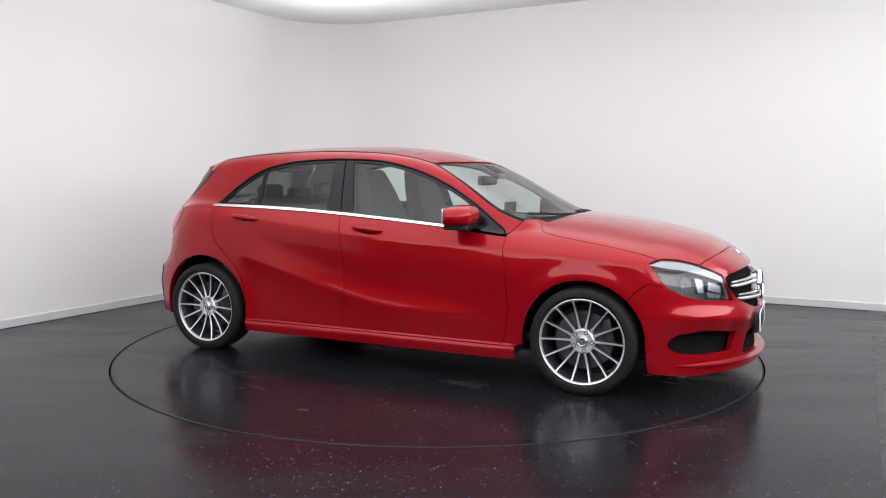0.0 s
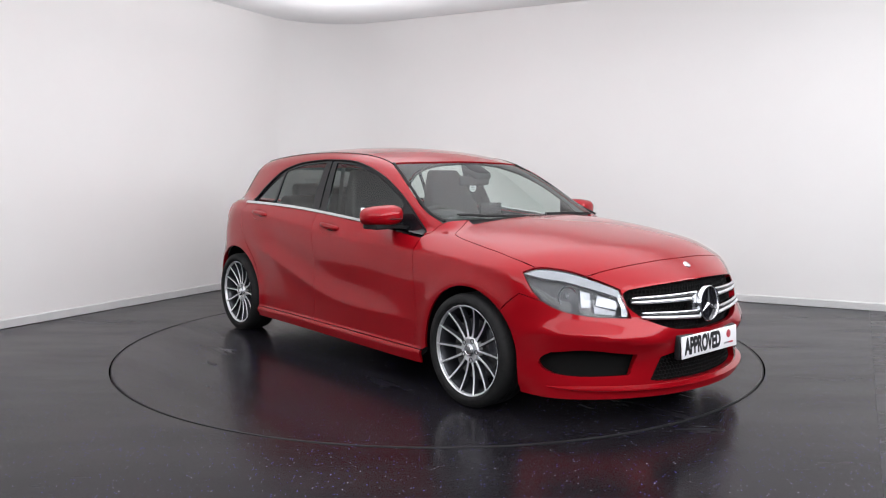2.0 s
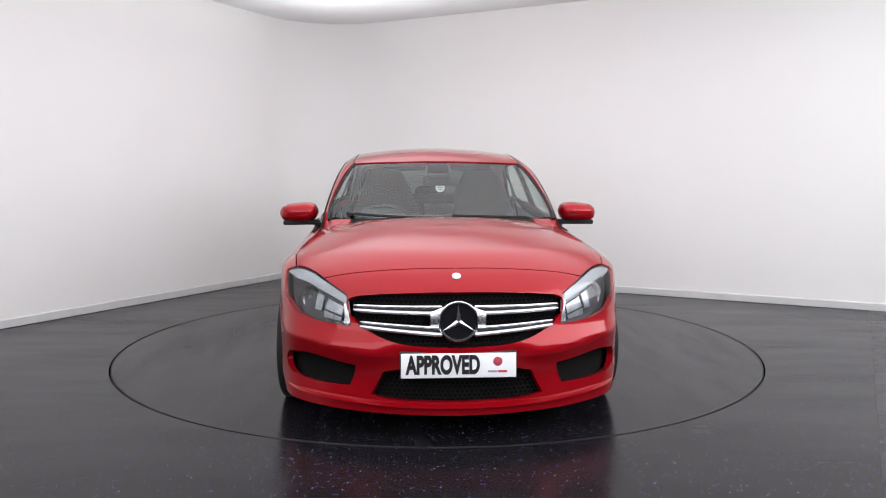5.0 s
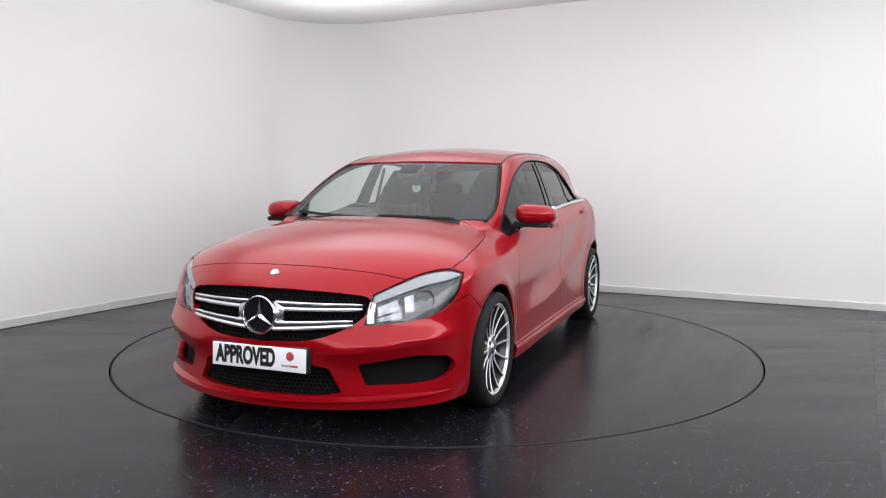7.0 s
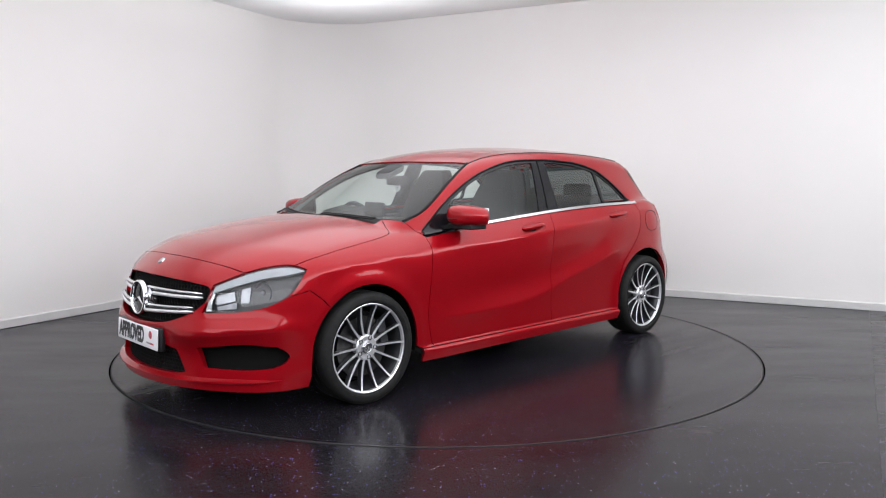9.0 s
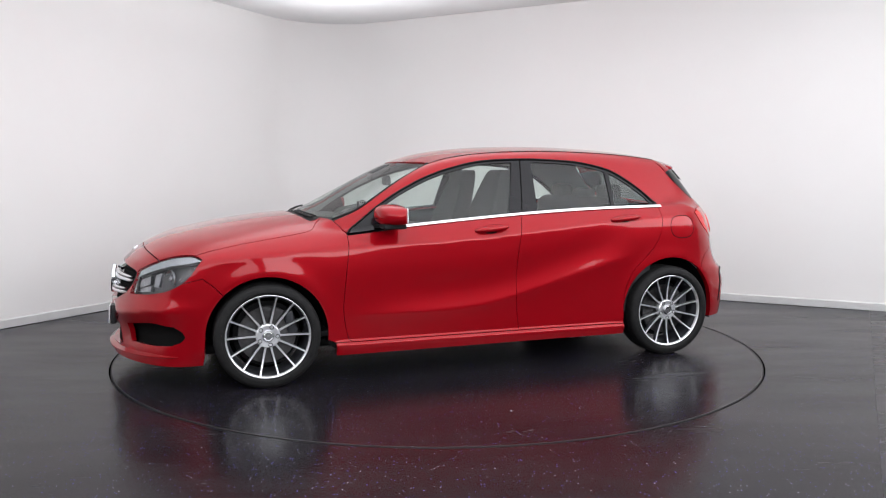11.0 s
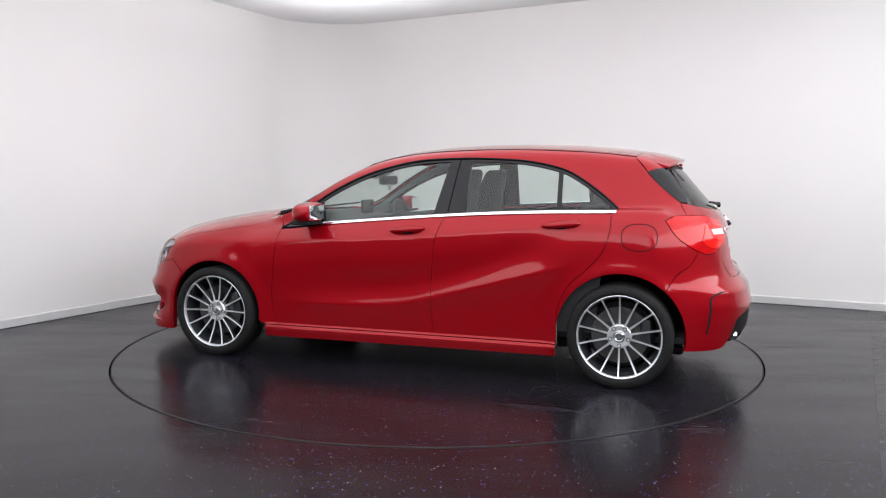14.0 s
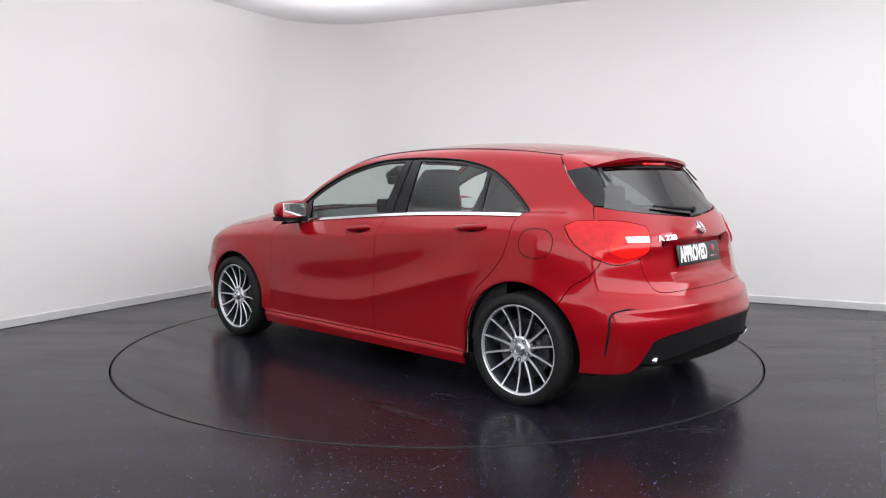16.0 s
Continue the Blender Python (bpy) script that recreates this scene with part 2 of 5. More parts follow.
def strip(name, outline, path_of, mat, kind_label, category):
    """A profile of (inset, height) swept along the walls."""
    rings = [path_of(i) for i, _ in outline]
    k = len(rings[0])
    verts = [(rings[j][i].x, rings[j][i].y, outline[j][1]) for i in range(k) for j in range(len(outline))]
    m = len(outline)
    faces = [(i * m + j, i * m + (j + 1) % m, (i + 1) * m + (j + 1) % m, (i + 1) * m + j) for i in range(k - 1) for j in range(m)]
    faces += [tuple(range(m))[::-1], tuple(range((k - 1) * m, k * m))]
    return tagged(part(name, mesh(name, verts, faces, sharp=30), mat), kind_label, category, kind="structure")


PLASTER = vary(material("white_plaster", (0.70, 0.69, 0.68), 0.75), (0.76, 0.745, 0.73), (0.78, 0.768, 0.755), 0.9, 8.0, (0.7, 0.85), 0.05, 220.0)
# dark tone for the unseen walls, so that the car's reflections stay dark
GREYWALL = vary(material("dark_unseen_wall", (0.05, 0.05, 0.055), 0.7), (0.045, 0.045, 0.05), (0.06, 0.06, 0.065), 1.2, 6.0, (0.6, 0.8), 0.05, 200.0)
SKIRT = vary(material("white_skirting", (0.66, 0.66, 0.65), 0.45), (0.54, 0.54, 0.535), (0.60, 0.60, 0.595), 5.0, 7.0, (0.35, 0.55))
CEIL = vary(material("white_ceiling", (0.80, 0.80, 0.80), 0.8), (0.78, 0.78, 0.785), (0.82, 0.82, 0.82), 2.0, 5.0, None, 0.06, 150.0)


def vinyl(name, low, high, rough):
    """Charcoal safety flooring: scuffed gloss, streaks and fine coloured flecks."""
    m = vary(material(name, low, 0.3), low, high, 1.6, 8.0)
    t, b = m.node_tree, m.node_tree.nodes["Principled BSDF"]
    co = t.nodes.new("ShaderNodeTexCoord")
    vo = node(m, "ShaderNodeTexVoronoi", Scale=75.0)
    t.links.new(co.outputs["Object"], vo.inputs["Vector"])
    dot = t.nodes.new("ShaderNodeMath")
    dot.operation, dot.inputs[1].default_value = "LESS_THAN", 0.19
    t.links.new(vo.outputs["Distance"], dot.inputs[0])
    pick = t.nodes.new("ShaderNodeSeparateColor")
    t.links.new(vo.outputs["Color"], pick.inputs[0])
    few = t.nodes.new("ShaderNodeMath")
    few.operation, few.inputs[1].default_value = "GREATER_THAN", 0.80
    t.links.new(pick.outputs[0], few.inputs[0])
    both = t.nodes.new("ShaderNodeMath")
    both.operation = "MULTIPLY"
    t.links.new(dot.outputs[0], both.inputs[0])
    t.links.new(few.outputs[0], both.inputs[1])
    hue = t.nodes.new("ShaderNodeValToRGB")
    hue.color_ramp.elements[0].color, hue.color_ramp.elements[1].color = (0.14, 0.12, 0.50, 1), (0.50, 0.47, 0.56, 1)
    hue.color_ramp.elements[0].position, hue.color_ramp.elements[1].position = 0.55, 0.95
    t.links.new(pick.outputs[1], hue.inputs[0])
    mix = t.nodes.new("ShaderNodeMix")
    mix.data_type = "RGBA"
    old = b.inputs["Base Color"].links[0].from_socket
    t.links.new(both.outputs[0], mix.inputs[0])
    t.links.new(old, mix.inputs[6])
    t.links.new(hue.outputs[0], mix.inputs[7])
    t.links.new(mix.outputs[2], b.inputs["Base Color"])
    mp = t.nodes.new("ShaderNodeMapping")
    mp.inputs["Scale"].default_value, mp.inputs["Rotation"].default_value = (0.5, 2.2, 1.0), (0, 0, radians(14))
    t.links.new(co.outputs["Object"], mp.inputs["Vector"])
    n2 = node(m, "ShaderNodeTexNoise", Scale=1.3, Detail=7.0, Roughness=0.65)
    t.links.new(mp.outputs[0], n2.inputs["Vector"])
    g = t.nodes.new("ShaderNodeMapRange")
    g.inputs["From Min"].default_value, g.inputs["From Max"].default_value = 0.3, 0.7
    g.inputs["To Min"].default_value, g.inputs["To Max"].default_value = rough
    t.links.new(n2.outputs["Fac"], g.inputs["Value"])
    t.links.new(g.outputs[0], b.inputs["Roughness"])
    n3 = node(m, "ShaderNodeTexNoise", Scale=260.0, Detail=3.0)
    t.links.new(co.outputs["Object"], n3.inputs["Vector"])
    bp = node(m, "ShaderNodeBump", Strength=0.12, Distance=0.0008)
    t.links.new(n3.outputs["Fac"], bp.inputs["Height"])
    t.links.new(bp.outputs[0], b.inputs["Normal"])
    b.inputs["Specular IOR Level"].default_value = 0.14
    return m


FLOOR = vinyl("charcoal_vinyl", (0.0074, 0.0068, 0.0084), (0.0115, 0.0106, 0.0128), (0.15, 0.30))
FLOOR_OLD = vinyl("grey_vinyl", (0.022, 0.0215, 0.024), (0.03, 0.0295, 0.032), (0.2, 0.35))
RADIUS = 2.227


def disc(name, r0, r1, z0, z1, n=160):
    """A flat ring (or a full disc where r0 is 0) with its thickness."""
    prof = ([(r0, z0)] if r0 else [(0.001, z0)]) + [(r1, z0), (r1, z1)] + ([(r0, z1), (r0, z0)] if r0 else [(0.001, z1)])
    verts = [(r * math.cos(2 * math.pi * i / n), r * math.sin(2 * math.pi * i / n), z) for r, z in prof for i in range(n)]
    faces = [(a * n + i, a * n + (i + 1) % n, (a + 1) * n + (i + 1) % n, (a + 1) * n + i) for a in range(len(prof) - 1) for i in range(n)]
    return mesh(name, verts, faces, sharp=30)


def build_floor():
    n, k = 160, []
    outer = [spot(-0.3, -0.3), spot(-0.3, 9.3), spot(10.3, 9.3), spot(10.3, -0.3)]
    # sheet with the round opening for the turntable
    ring = np.array([(RADIUS * 1.0025 * math.cos(2 * math.pi * i / n), RADIUS * 1.0025 * math.sin(2 * math.pi * i / n)) for i in range(n)])
    poly = finer(np.array([tuple(v) for v in outer]), 0.8)
    if area2(poly) < 0:
        poly = poly[::-1]
    uv, tris = flat_grid(poly, [ring], 0.8)
    verts = [(x, y, 0.0) for x, y in uv]
    base = len(verts)
    verts += [(x, y, -0.06) for x, y in ring] + [(x, y, 0.0) for x, y in ring]
    tris = tris + [(base + i, base + (i + 1) % n, base + n + (i + 1) % n, base + n + i) for i in range(n)]
    tagged(part("floor", mesh("floor", verts, tris, sharp=30), FLOOR), "dark charcoal speckled vinyl studio floor with a soft sheen", "floor", kind="structure")
    # near-black disc below the ring gap, in place of the shade down there
    tagged(part("gap_shade", disc("gap_shade", 0, RADIUS + 0.3, -0.12, -0.055), SEAM), "near-black disc that stands in for the shade in the turntable gap", "floor", kind="structure")
    a, b, c, d = spot(-0.2, 6.10), spot(-0.2, 9.2), spot(10.2, 9.2), spot(10.2, 6.10)
    sheet = [(p.x, p.y, z) for z in (0.0005, 0.003) for p in (a, b, c, d)]
    tagged(part("floor_sheet", mesh("floor_sheet", sheet, [(3, 2, 1, 0), (4, 5, 6, 7), (0, 1, 5, 4), (1, 2, 6, 5), (2, 3, 7, 6), (3, 0, 4, 7)], sharp=20), FLOOR_OLD),
           "lighter grey vinyl sheet laid beside the charcoal floor", "floor", kind="structure")


def build_room():
    strip("wall_north", [(0, 0.0), (0, 3.008), (-0.15, 3.008), (-0.15, 0.0)], lambda i: wall_path(i), PLASTER, "plain off-white plastered walls with a rounded corner", "wall")
    # unseen walls behind the camera, added to close the room
    far = lambda i: [spot(-0.15, 9.0 - i), spot(10.0 - i, 9.0 - i), spot(10.0 - i, -0.15)]
    strip("wall_south", [(0, 0.0), (0, 3.008), (-0.15, 3.008), (-0.15, 0.0)], far, GREYWALL, "plain dark grey unseen walls that close the room", "wall")
    strip("baseboard", [(0.0, 0.004), (0.014, 0.004), (0.014, 0.066), (0.006, 0.075), (0.0, 0.075)], lambda i: wall_path(i), SKIRT, "low white skirting board along the walls", "skirting")
    q = [spot(-0.3, -0.3), spot(-0.3, 9.3), spot(10.3, 9.3), spot(10.3, -0.3)]
    v = [(p.x, p.y, z) for z in (3.008, 3.2) for p in q]
    tagged(part("ceiling", mesh("ceiling", v, [(0, 1, 2, 3), (7, 6, 5, 4), (0, 4, 5, 1), (1, 5, 6, 2), (2, 6, 7, 3), (3, 7, 4, 0)], sharp=20), CEIL),
           "smooth white painted ceiling", "ceiling", kind="structure")


build_floor()
build_room()
turntable = tagged(part("turntable", disc("turntable", 0, RADIUS - 0.006, -0.05, 0.0), FLOOR), "round charcoal vinyl turntable set flush into the floor", "turntable")
# added dark ring: widens the dark line of the gap
part("edge_ring", disc("edge_ring", RADIUS - 0.014, RADIUS - 0.0055, -0.02, 0.0012), material("dark_edge", (0.012, 0.012, 0.013), 0.5), turntable, "thin dark edge ring")


# ---- the car's outer surface: a smooth solid, negative inside ----
def curve(xs, ys):
    """A natural cubic through the points, carried on straight past both ends."""
    xs, ys = np.array(xs, float), np.array(ys, float)
    o = np.argsort(xs)
    xs, ys = xs[o], ys[o]
    n, h, s = len(xs), np.diff(xs), np.diff(ys) / np.diff(xs)
    a, b = np.eye(n), np.zeros(n)
    for i in range(1, n - 1):
        a[i, i - 1:i + 2] = h[i - 1], 2 * (h[i - 1] + h[i]), h[i]
        b[i] = 6 * (s[i] - s[i - 1])
    m = np.linalg.solve(a, b)

    def at(x):
        x = np.asarray(x, float)
        q = np.clip(x, xs[0], xs[-1])
        i = np.clip(np.searchsorted(xs, q) - 1, 0, n - 2)
        u, v, w = q - xs[i], xs[i + 1] - q, h[i]
        r = (m[i] * v**3 + m[i + 1] * u**3) / (6 * w) + (ys[i] / w - m[i] * w / 6) * v + (ys[i + 1] / w - m[i + 1] * w / 6) * u
        lo, hi = s[0] - h[0] * m[1] / 6, s[-1] + h[-1] * m[-2] / 6
        return r + np.where(x < xs[0], (x - xs[0]) * lo, 0) + np.where(x > xs[-1], (x - xs[-1]) * hi, 0)
    return at


def smax(a, b, k):
    h = np.clip(0.5 + 0.5 * (a - b) / k, 0, 1)
    return b + (a - b) * h + k * h * (1 - h)


def step(a, b, x):
    t = np.clip((x - a) / (b - a), 0, 1)
    return t * t * (3 - 2 * t)


belt = curve([-1.9, -1.32, -0.8, -0.284, 0.2, 0.557, 0.874, 1.2, 2.0], [1.02, 1.012, 1.0, 0.974, 0.938, 0.906, 0.873, 0.85, 0.83])
width = curve([-2.1, -1.8, -1.35, -0.8, 0, 0.6, 1.0, 1.35, 1.7, 2.0], [0.79, 0.853, 0.893, 0.888, 0.882, 0.882, 0.886, 0.890, 0.868, 0.83])
tuck = curve([-0.2, 0.0, 0.25, 0.5, 0.65, 0.8, 0.9, 1.0, 1.15], [0.03, 0.012, 0.010, 0.004, 0.001, 0.008, 0.030, 0.085, 0.19])
fall = curve([-1.05, -0.94, -0.587, -0.218, -0.059, 0.294, 0.928], [0.69, 0.665, 0.569, 0.469, 0.432, 0.398, 0.398])
shoulder = curve([-1.3, -0.95, -0.3, 0.3, 0.886, 1.3, 1.7], [0.952, 0.925, 0.86, 0.815, 0.799, 0.775, 0.74])
hood = curve([1.0, 1.2, 1.5, 1.8, 2.0, 2.1, 2.2], [0.986, 0.973, 0.938, 0.879, 0.821, 0.776, 0.714])
roof = curve([1.3, 1.1, 0.93, 0.60, 0.40, 0.22, 0.02, -0.27, -0.67, -1.07, -1.47, -1.75], [0.835, 0.945, 1.036, 1.208, 1.305, 1.366, 1.402, 1.425, 1.432, 1.416, 1.372, 1.318])
nose = curve([0.80, 0.76, 0.70, 0.60, 0.52, 0.46, 0.40, 0.32, 0.24, 0.14], [2.05, 2.105, 2.150, 2.195, 2.215, 2.235, 2.232, 2.224, 2.226, 2.230])
tail = curve([1.35, 1.29, 1.17, 1.045, 0.965, 0.90, 0.80, 0.72, 0.64, 0.56, 0.50, 0.40, 0.28, 0.13], [1.56, 1.63, 1.735, 1.84, 1.90, 1.935, 1.972, 1.99, 2.015, 2.062, 2.092, 2.100, 2.085, 2.055])
cabin = curve([-2.0, -1.7, -1.3, -1.0, -0.6, 0.0, 0.3, 0.6, 0.9, 1.1], [0.60, 0.69, 0.755, 0.772, 0.785, 0.785, 0.775, 0.750, 0.705, 0.66])


def side_y(x, z):
    v = (z - 0.2) / (belt(x) - 0.2)
    y = width(x) - tuck(v)
    front = step(1.15, 0.75, x) * step(-1.25, -0.85, x)
    y = y + 0.0135 * np.exp(0.15 - np.sqrt(((z - fall(x)) / 0.065) ** 2 + 0.025)) * step(1.0, 0.55, x) * step(-1.15, -0.85, x)
    y = y + (0.009 + 0.006 * step(0.9, 1.2, x)) * np.exp(0.25 - np.sqrt(((z - shoulder(x)) / 0.04) ** 2 + 0.06))
    y = y - 0.012 * np.exp(-((z - fall(x) - 0.13) / 0.10) ** 2) * step(0.9, 0.2, x) * step(-1.1, -0.7, x)
    y = y + (0.030 * step(0.250, 0.212, z) - 0.012 * step(0.205, 0.185, z)) * front
    for cx, r in ((1.3495, 0.36), (-1.3495, 0.365)):
        d = np.hypot(x - cx, z - 0.30)
        y = y + 0.011 * np.exp(-((d - r) / 0.06) ** 2) * step(0.12, 0.25, z)
    return y


def solid(x, y, z):
    y = np.abs(y)
    d = 0.42 * y**2 + 0.19 * y**4
    out = 0.026 * np.exp(0.2 - np.sqrt(((z - 0.415 - 0.05 * step(0.4, 0.85, y)) / 0.036) ** 2 + 0.14)) * step(0.24, 0.42, y)
    out = out - 0.012 * np.exp(-((z - 0.30) / 0.07) ** 2) * step(0.3, 0.5, y) + 0.004 * step(0.195, 0.15, z)
    out = out + 0.008 * np.exp(-((z - 0.70) / 0.022) ** 2) * step(0.55, 0.4, y)
    fx = (x - nose(z) - out + d) / np.sqrt(1 + (0.84 * y + 0.76 * y**3) ** 2)
    e = 0.14 * y**2 + 0.42 * y**4
    well = step(0.405, 0.385, y + 0.25 * (0.88 - z)) * step(0.885, 0.865, z) * step(0.655, 0.70, z)
    lip = 0.012 * np.exp(-((z - 0.545 - 0.03 * y) / 0.022) ** 2)
    rx = (-x - tail(z) + 0.045 * well - lip + e) / np.sqrt(1 + (0.28 * y + 1.68 * y**3) ** 2 + 0.3 * step(0.9, 1.0, z))
    sy = y - side_y(x, z)
    hz = z - hood(x) + 0.105 * (y / 0.78) ** 2.6
    deck = np.where(x > 1.0, hz, hz * step(0.75, 1.0, x) + (z - belt(x) - 0.012) * (1 - step(0.75, 1.0, x)))
    low = smax(sy, deck, 0.012 + 0.04 * step(0.75, 1.0, x))
    low = smax(low, fx, 0.09)
    low = smax(low, rx, 0.10)
    gy = (y - cabin(x) + 0.34 * (z - 0.97) + 0.22 * (z - 0.97) ** 2 * np.sign(z - 0.97)) / 1.06
    gz = (z - roof(x) + 0.15 * y**2) / np.sqrt(1 + 0.28 * step(0.1, 0.5, x))
    top = smax(gy, gz, 0.06)
    top = smax(smax(top, rx, 0.08), 0.86 - z, 0.03)
    return -smax(-low, -top, 0.02 + 0.05 * step(-1.2, -1.5, x))


def cast(p, way, reach=1.6, n=90):
    """From each point p along way, the first place on the surface."""
    p, way = np.atleast_2d(p), np.asarray(way, float)
    ss = np.linspace(0, reach, n)
    lo, hi, found = np.zeros(len(p)), np.full(len(p), reach), np.zeros(len(p), bool)
    best, bs = np.full(len(p), 9.0), np.zeros(len(p))
    for i, s in enumerate(ss):
        f = solid(*(p + s * way).T)
        better = (f < best) & ~found
        best, bs = np.where(better, f, best), np.where(better, s, bs)
        hit = (f < 0) & ~found
        lo, hi = np.where(hit, ss[i - 1] if i else 0, lo), np.where(hit, s, hi)
        found |= hit
    for _ in range(22):
        mid = (lo + hi) / 2
        inside = solid(*(p + mid[:, None] * way).T) < 0
        hi, lo = np.where(inside, mid, hi), np.where(inside, lo, mid)
    s = np.where(found, (lo + hi) / 2, bs)
    return p + s[:, None] * way


def slope(p):
    h = 2e-3
    g = np.stack([solid(*(p + h * e).T) - solid(*(p - h * e).T) for e in np.eye(3)], 1)
    return g / np.maximum(np.linalg.norm(g, axis=1), 1e-9)[:, None]


# ---- the car: x to its front, y to its left, z up, the origin midway between the axles ----
car = tagged(new("car"), "red five-door hatchback with multi-spoke alloy wheels", "car")
SIDE, DIAG = (0, -1, 0), (0, -0.87, -0.5)
AXLE = 1.3495

window_top = ctr([(-1.318, 1.029), (-1.213, 1.119), (-1.091, 1.204), (-0.975, 1.262), (-0.788, 1.305), (-0.607, 1.322), (-0.352, 1.329), (-0.062, 1.315), (0.156, 1.271),
                  (0.335, 1.213), (0.514, 1.127), (0.656, 1.038), (0.763, 0.956), (0.866, 0.878)])
belt_line = [(x, float(belt(x)) + 0.006) for x in np.linspace(0.866, -1.318, 40)]
rail = from_top(ctr([(-1.40, 0.555), (-1.1, 0.56), (-0.6, 0.565), (-0.1, 0.56), (0.15, 0.565), (0.28, 0.575)]))
pillar = ctr([(0.28, 0.575, 1.298), (0.52, 0.645, 1.172), (0.766, 0.70, 1.02), (0.93, 0.70, 0.955)])
hood_seam = ctr([(0.985, 0.962), (1.03, 0.928), (1.094, 0.889), (1.338, 0.850), (1.5, 0.825), (1.64, 0.797)])
head = ctr([(1.69, 0.815, 0.738), (1.75, 0.752, 0.762), (1.84, 0.683, 0.753), (1.93, 0.612, 0.720), (2.04, 0.508, 0.668)])
head_low = ctr([(2.095, 0.487, 0.531), (2.02, 0.60, 0.537), (1.96, 0.669, 0.545), (1.872, 0.752, 0.572), (1.78, 0.805, 0.632), (1.69, 0.815, 0.738)])
nose_seam = ctr([(2.037, 0.0, 0.787), (2.02, 0.25, 0.778), (1.99, 0.42, 0.762), (1.925, 0.617, 0.724)])
door_front = ctr([(0.870, 0.872), (0.873, 0.79), (0.895, 0.6), (0.909, 0.42), (0.885, 0.27), (0.86, 0.236)])
door_mid = ctr([(-0.279, 0.968), (-0.258, 0.93), (-0.229, 0.806), (-0.212, 0.65), (-0.205, 0.47), (-0.217, 0.3), (-0.228, 0.236)])
door_rear = ctr([(-1.285, 1.018), (-1.286, 0.929), (-1.27, 0.85), (-1.235, 0.77), (-1.15, 0.675), (-1.063, 0.594), (-1.01, 0.50), (-0.985, 0.40), (-0.985, 0.30), (-0.985, 0.236)])
lamp_tail = ctr([(-1.578, 0.802, 0.961), (-1.64, 0.74, 0.981), (-1.735, 0.66, 0.987), (-1.82, 0.56, 0.980), (-1.868, 0.48, 0.960)])
lamp_tail_low = ctr([(-1.905, 0.487, 0.90), (-1.93, 0.535, 0.835), (-1.925, 0.605, 0.79), (-1.842, 0.716, 0.774), (-1.735, 0.785, 0.815), (-1.64, 0.812, 0.88), (-1.578, 0.802, 0.961)])

tail_seam = np.vstack([lamp_tail_low[36:37], ctr([(-1.755, 0.755, 0.77), (-1.72, 0.79, 0.715), (-1.65, 0.835, 0.662), (-1.60, 0.872, 0.575)])])

front_seam = from_side([(1.60, 0.555), (1.64, 0.597), (1.70, 0.645)])


def handle_outline(x0, z0):
    q = [(x0 + 0.118 * math.cos(k), z0 - 0.002 + 0.037 * math.sin(k)) for k in np.linspace(0, 2 * math.pi, 40)[:-1]]
    return from_side([(x, z - 0.087 * (x - x0)) for x, z in q])


HANDLES = ((-0.045, 0.876), (-1.003, 0.926))


def belt_run(x0, x1, n=24):
    return [(x, float(belt(x)) - 0.008) for x in np.linspace(x0, x1, n)]


